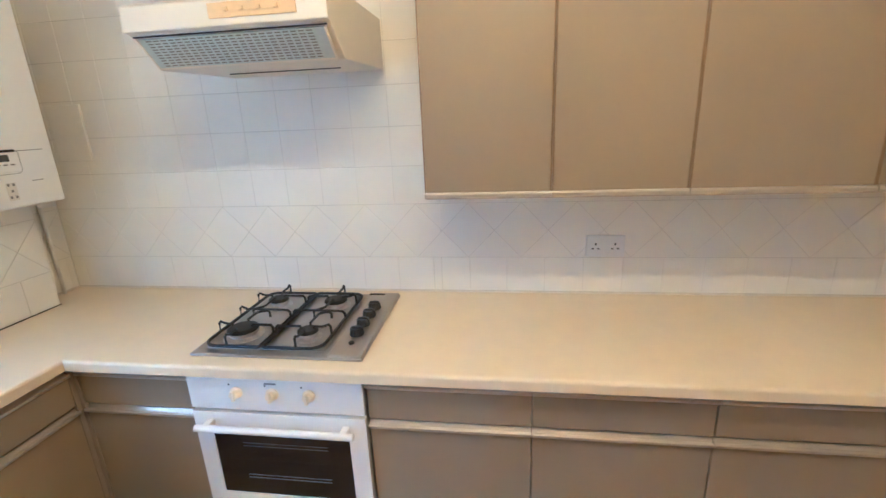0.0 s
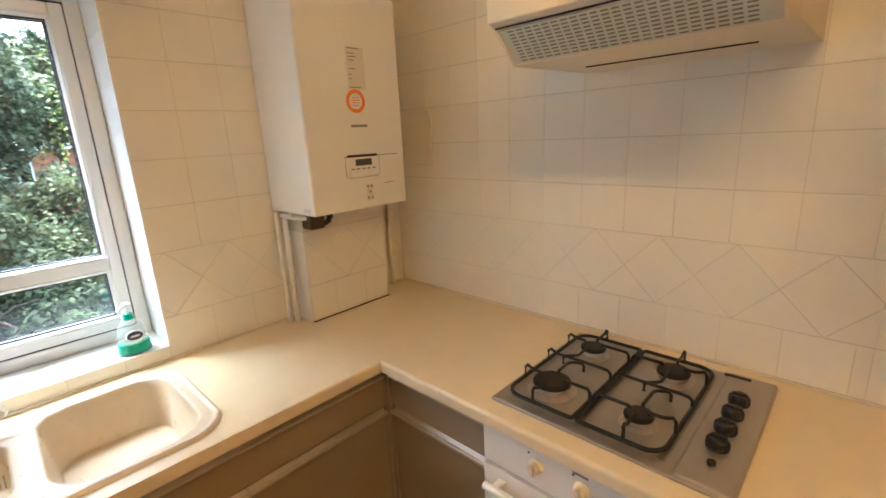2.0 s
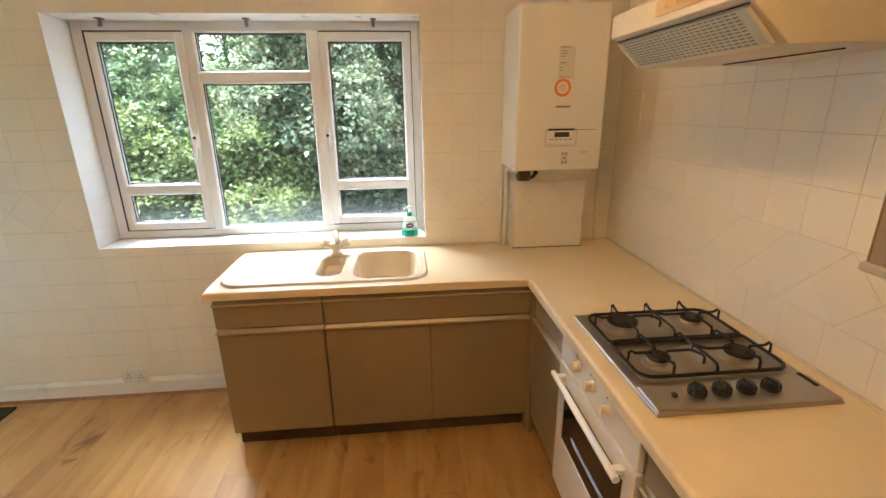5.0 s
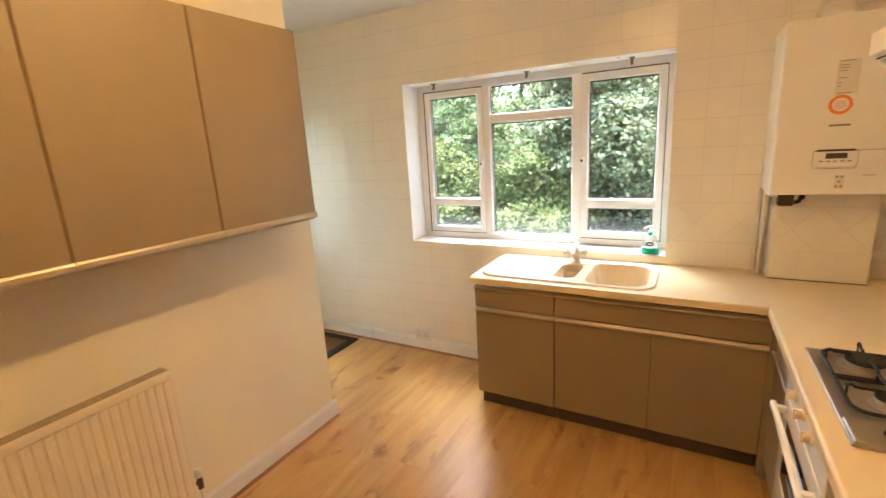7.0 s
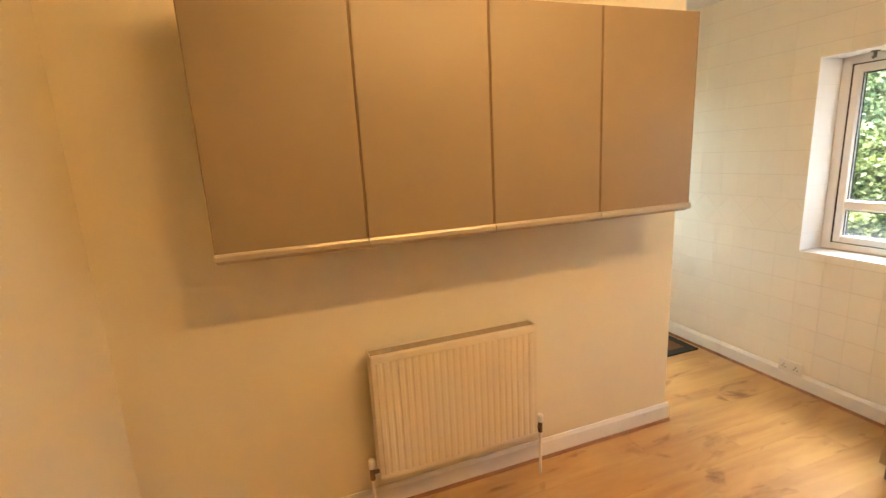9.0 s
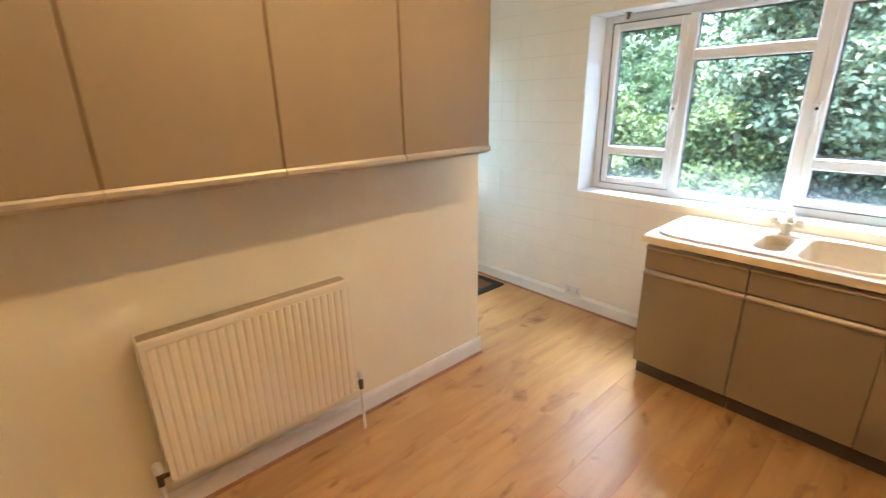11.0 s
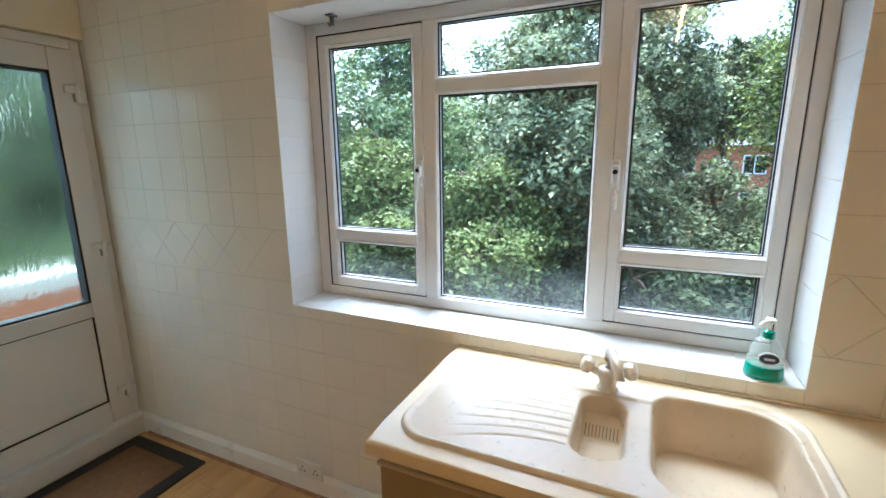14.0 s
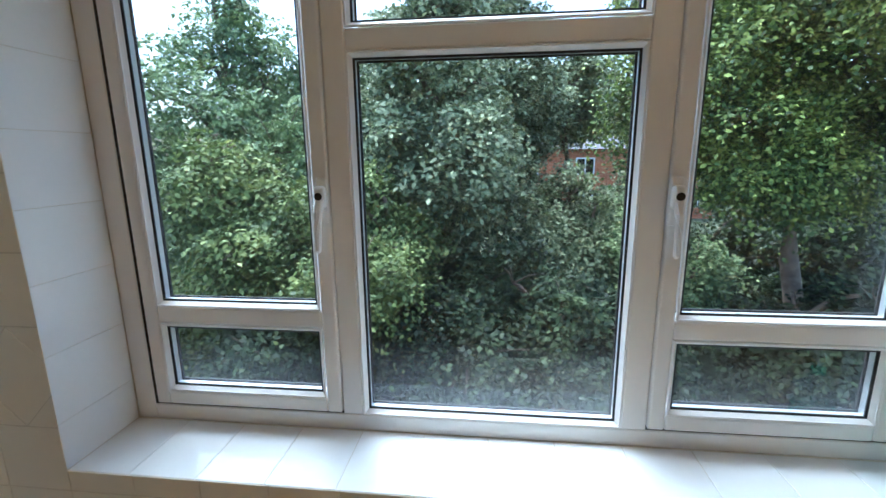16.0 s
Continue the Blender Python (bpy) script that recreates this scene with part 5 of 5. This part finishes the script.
tree("tall green oak at the back of the wood", (-19.0, 12.5), 5.2, 4.4, -2.8, L_OAK, 17, 520, per=70, size=0.140)
tree("green tree beyond the back door", (-4.3, -7.8), 5.2, 2.9, -2.6, L_BLUE, 18, 800, per=70, size=0.125)
tree("tall green tree rising behind the oak", (-15.8, -0.3), 8.6, 3.4, -0.5, L_OAK, 24, 950, per=62, size=0.125, lobes=16)
tree("green tree at the edge of the wood", (-11.0, -12.0), 5.0, 3.8, -2.6, L_OAK, 19, 460, size=0.15)
# Shade-coloured leaves stand in for the dark hollow around the maple's foot.
tree("green hedge tree below the window", (-7.6, 2.6), -0.9, 1.9, -3.0, L_SHADE, 20, 560, per=62, size=0.094, spread=0.2)
tree("green undergrowth with painted shade below the maple", (-7.4, 5.6), 0.1, 2.0, -3.0, L_SHADE, 28, 620, per=62, size=0.094, spread=0.2)
tree("green hedge tree under the maple", (-12.0, 8.4), 1.2, 2.6, -3.0, L_SHADE, 21, 520, per=70, size=0.109)
tree("green shrub at the wood's edge", (-8.4, -6.6), 0.0, 2.2, -3.0, L_LIME, 22, 400, per=62, size=0.101)
tree("green hazel shrub between oak and maple", (-12.4, 2.5), 1.7, 2.1, -3.0, L_OAK, 35, 520, per=59, size=0.105, spread=0.24, lobes=18, lump=(0.3, 0.5))
tree("grey-green oak behind the shrubs", (-14.5, 4.4), 1.5, 2.6, -2.8, L_OAK, 23, 420, per=70, size=0.109)
tree("low green shrub in the gap of the wood", (-11.0, 4.2), 1.3, 1.9, -3.0, L_BLUE, 25, 420, per=62, size=0.101, spread=0.2)
tree("tall green tree rising behind the brick building", (-46.0, 8.5), 7.6, 6.5, -1.0, L_MAPLE, 27, 700, size=0.30, spread=0.5)
tree("slender tree with a high crown before the building", (-18.0, 3.4), 5.2, 2.4, 2.2, L_OAK, 29, 520, per=56, size=0.125, spread=0.22, lobes=12)
# Added to darken the view behind the trunk; shade is in the leaf colour.
tree("thicket with painted shade behind the maple trunk", (-12.8, 6.4), 0.4, 2.3, -3.0, L_SHADE, 31, 480, per=56, size=0.11, spread=0.24)
tree("tall dark tree beside the brick building", (-20.0, 8.4), 11.5, 3.8, 2.8, L_MAPLE, 26, 900, per=70, size=0.140, lobes=16)


def build_house():
    x, y0, y1 = -34.0, 0.4, 16.0
    h = thing("apartment_building", "red brick building behind the trees", "building", (x, 4, -3))
    part("wall", bx((x - 8, y0, -3.0), (x, y1, 1.9)), M_BRICK, h)
    bm = prism(bmesh.new(), [(x - 8.4, 1.9), (x + 0.4, 1.9), (x - 4, 2.9)], y0 - 0.3, y1 + 0.3, "y")
    part("roof", bm, M_ROOF, h, "dark slate roof")
    for z in (-2.2, 0.1):
        for k in range(4):
            y = y0 + 2.1 + k * 3.9
            bm = bmesh.new()
            ring(bm, (y, z), (y + 1.3, z + 1.2), 0.09, "x", x - 0.05, x + 0.04, 0)
            box(bm, (x - 0.05, y + 0.61, z + 0.09), (x + 0.03, y + 0.69, z + 1.11))
            w = part("window", bm, M_UPVC, h, "white framed window")
            part("pane", bx((x, y + 0.09, z + 0.09), (x + 0.012, y + 1.21, z + 1.11)), M_OVGLASS, w, "dark glass")


build_house()

# ---- floor planks ----
floor_ob = bpy.data.objects["floor"]
plank_meshes = {}


def plank(x0, x1, y0, y1):
    key = (round(x1 - x0, 4), round(y1 - y0, 4))
    if key not in plank_meshes:
        hx, hy = key[0] / 2 - 0.0004, key[1] / 2 - 0.0004
        c = 0.0005
        v = [(-hx, -hy, -0.012), (hx, -hy, -0.012), (hx, hy, -0.012), (-hx, hy, -0.012), (-hx, -hy, -c), (hx, -hy, -c), (hx, hy, -c), (-hx, hy, -c), (-hx + c, -hy + c, 0), (hx - c, -hy + c, 0), (hx - c, hy - c, 0), (-hx + c, hy - c, 0)]
        fs = [(0, 1, 5, 4), (1, 2, 6, 5), (2, 3, 7, 6), (3, 0, 4, 7), (4, 5, 9, 8), (5, 6, 10, 9), (6, 7, 11, 10), (7, 4, 8, 11), (8, 9, 10, 11)]
        me = bpy.data.meshes.new("plank")
        me.from_pydata(v, [], fs)
        me.materials.append(M_FLOOR)
        plank_meshes[key] = me
    ob = new("plank", plank_meshes[key])
    ob.location = ((x0 + x1) / 2, (y0 + y1) / 2, 0)
    ob.parent = floor_ob


PW, PL = 0.193, 1.38
ky, y = 0, 0.668 - PW * 13
while y < 2.1:
    x = XW - 0.02 - PL * ((ky * 0.37) % 1.0)
    while x < XE:
        a, b = max(x, XW - 0.02), min(x + PL, XE + 0.02)
        if b - a > 0.02:
            plank(a, b, max(y, -1.70), y + PW)
        x += PL
    y += PW
    ky += 1

# ---- wall tiles ----
T, J = 0.1553, 0.0018
ZROWS = [0.115] + [0.900 - T * k for k in range(5, -1, -1)] + [1.056]
BAND = (1.056, 1.287)
ZTOP = [1.287 + 0.1570 * k for k in range(10)]
tile_meshes = {}


def piece_geo(pts):
    """An upright tile from its outline: chamfered edge, flat face, open back."""
    n = len(pts)
    cx, cy = sum(p[0] for p in pts) / n, sum(p[1] for p in pts) / n
    ins = [(cx + (p[0] - cx) * 0.985, cy + (p[1] - cy) * 0.985) for p in pts]
    v = [(p[0], p[1], 0.0) for p in pts] + [(p[0], p[1], GR * 0.7) for p in pts] + [(p[0], p[1], GR) for p in ins]
    f = [(k, (k + 1) % n, n + (k + 1) % n, n + k) for k in range(n)] + [(n + k, n + (k + 1) % n, 2 * n + (k + 1) % n, 2 * n + k) for k in range(n)] + [tuple(range(2 * n, 3 * n))]
    return v, f


def rect(w, h):
    w, h = w - 0.0016, h - 0.0030
    return [(-w / 2, -h / 2), (w / 2, -h / 2), (w / 2, h / 2), (-w / 2, h / 2)]


def lay(parent, m, items, to_world, cap=300):
    """items: outline and its place on the wall. The first ones become pieces, the rest one mesh."""
    rv, rf = [], []
    for k, (pts, u, v) in enumerate(items):
        key = (m.name, tuple((round(a, 4), round(b, 4)) for a, b in pts))
        if k < cap:
            if key not in tile_meshes:
                me = bpy.data.meshes.new("tile")
                me.from_pydata(*[piece_geo(pts)[0], [], piece_geo(pts)[1]])
                me.materials.append(m)
                tile_meshes[key] = me
            ob = new("tile", tile_meshes[key])
            tilt = pose(0, 0, 0, random.uniform(-0.12, 0.12), random.uniform(-0.12, 0.12), 0)
            ob.matrix_basis = to_world @ Matrix.Translation((u, v, 0)) @ tilt
            ob.parent = parent
        else:
            g, f = piece_geo(pts)
            o = len(rv)
            rv += [to_world @ Vector((a + u, b + v, c)) for a, b, c in g]
            rf += [tuple(i + o for i in q) for q in f]
    if rf:
        me = bpy.data.meshes.new("more_tiles")
        me.from_pydata(rv, [], rf)
        me.materials.append(m)
        ob = tagged(new("more_tiles", me), kind="stuff")
        ob.parent = parent


def grid(u0, u1, zs, anchor, step_u=T):
    out = []
    cuts = [u0] + [c for c in (anchor + step_u * k for k in range(-60, 60)) if u0 + 0.012 < c < u1 - 0.012] + [u1]
    for za, zb in zip(zs, zs[1:]):
        for a, b in zip(cuts, cuts[1:]):
            out.append((rect(b - a, zb - za), (a + b) / 2, (za + zb) / 2))
    return out


def clip(pts, lo, hi):
    """An outline cut off at two upright lines."""
    for s, lim in ((1, lo), (-1, hi)):
        out = []
        for k, p in enumerate(pts):
            q = pts[(k + 1) % len(pts)]
            a, b = s * (p[0] - lim), s * (q[0] - lim)
            if a >= 0:
                out.append(p)
            if a * b < 0:
                t = a / (a - b)
                out.append((p[0] + (q[0] - p[0]) * t, p[1] + (q[1] - p[1]) * t))
        pts = out
        if len(pts) < 3:
            return []
    return pts


def band(u0, u1, anchor):
    z0, z1 = BAND
    zc, h = (z0 + z1) / 2, (z1 - z0) / 2 - J / 2
    p, g = 0.2178, J * 0.5
    hw = p / 2 - g
    out = []
    for k in range(math.floor((u0 - anchor) / p) - 1, math.ceil((u1 - anchor) / p) + 2):
        c = anchor + p * k
        shapes = [([(-hw, 0), (0, -h + g), (hw, 0), (0, h - g)], c)]
        for s in (-1, 1):
            tri = [(-hw + g, s * h), (hw - g, s * h), (0, s * g * 2)]
            shapes.append((tri if s < 0 else tri[::-1], c + p / 2))
        for pts, cc in shapes:
            pts = clip(pts, u0 - cc, u1 - cc)
            if len(pts) > 2 and max(q[0] for q in pts) - min(q[0] for q in pts) > 0.008:
                out.append((pts, cc, zc))
    return out


def cut_rows(lo, hi):
    zs = [z for z in ZROWS + ZTOP if lo + 0.012 < z < hi - 0.012]
    return [lo] + zs + [hi]


def field(u0, u1, z0, z1, anchor):
    out = []
    if z0 < BAND[0] < z1:
        out += grid(u0, u1, cut_rows(z0, BAND[0]), anchor) + band(u0, u1, -0.605 if abs(anchor + 0.195) < 0.001 else -0.405)
        if z1 > BAND[1] + 0.01:
            out += grid(u0, u1, cut_rows(BAND[1], z1), anchor)
    else:
        out += grid(u0, u1, cut_rows(z0, z1), anchor)
    return out


W_MAT = Matrix(((0, 0, 1, XW - GR), (1, 0, 0, 0), (0, 1, 0, 0), (0, 0, 0, 1)))
N_MAT = Matrix(((1, 0, 0, 0), (0, 0, -1, YN + GR), (0, 1, 0, 0), (0, 0, 0, 1)))
items = field(WY1, 2.012, 0.905, ZC, 1.680) + field(-0.93, WY0, 0.117, ZC, WY0) + grid(WY0, 0.47, cut_rows(0.117, WZ0), WY0) + grid(0.47, WY1, [0.905, WZ0], WY0)
items += grid(WY0, WY1, cut_rows(WZ1, ZC), WY0) + field(2.426, 2.638, 0.905, ZC, 1.680) + grid(2.012, 2.426, cut_rows(2.06, ZC), 1.680) + field(YD, -0.93, 0.117, ZC, WY0)
lay(wall_west, M_TILE, items, W_MAT)
items = field(XW + 0.002, 0.150, 0.905, ZC, -0.195) + field(0.150, 2.198, 0.905, 1.376, -0.195)
lay(wall_north, M_TILE, items, N_MAT)
# boxing face
BOX_MAT = Matrix(((0, 0, 1, -1.5335), (1, 0, 0, 0), (0, 1, 0, 0), (0, 0, 0, 1)))
bx_items = field(2.018, 2.422, 0.902, BAND[1], 2.14) + grid(2.018, 2.422, [BAND[1], 1.370], 2.14)
lay(boxing, M_TILE, bx_items, Matrix.Translation(-BASE[boxing.name]) @ BOX_MAT)
# sill and reveals
SILL = Matrix(((0, 1, 0, 0), (-1, 0, 0, 0), (0, 0, 1, WZ0 - GR), (0, 0, 0, 1)))
sill_cuts = [WY0] + [0.126 + 0.1557 * k for k in range(-2, 9)] + [WY1]
lay(wall_west, M_REVEAL, [(rect(b - a, 0.204), -(a + b) / 2, -1.763) for a, b in zip(sill_cuts, sill_cuts[1:])], SILL)
zc = [WZ0] + [WZ0 + 0.11 + T * k for k in range(8)] + [WZ1]
JS = Matrix(((1, 0, 0, 0), (0, 0, 1, WY0 - GR), (0, -1, 0, 0), (0, 0, 0, 1)))
lay(wall_west, M_REVEAL, [(rect(0.206, b - a + 0.0020), -1.763, -(a + b) / 2) for a, b in zip(zc, zc[1:]) if b - a > 0.012], JS)
JN = Matrix(((1, 0, 0, 0), (0, 0, -1, WY1 + GR), (0, 1, 0, 0), (0, 0, 0, 1)))
lay(wall_west, M_REVEAL, [(rect(0.206, b - a + 0.0020), -1.763, (a + b) / 2) for a, b in zip(zc, zc[1:]) if b - a > 0.012], JN)
solo("trim", bx((-1.864, WY0, WZ1 - 0.0005), (XW - 0.001, WY1, WZ1 + 0.006)), M_GLOSS, "white painted lintel soffit", "soffit", "structure")
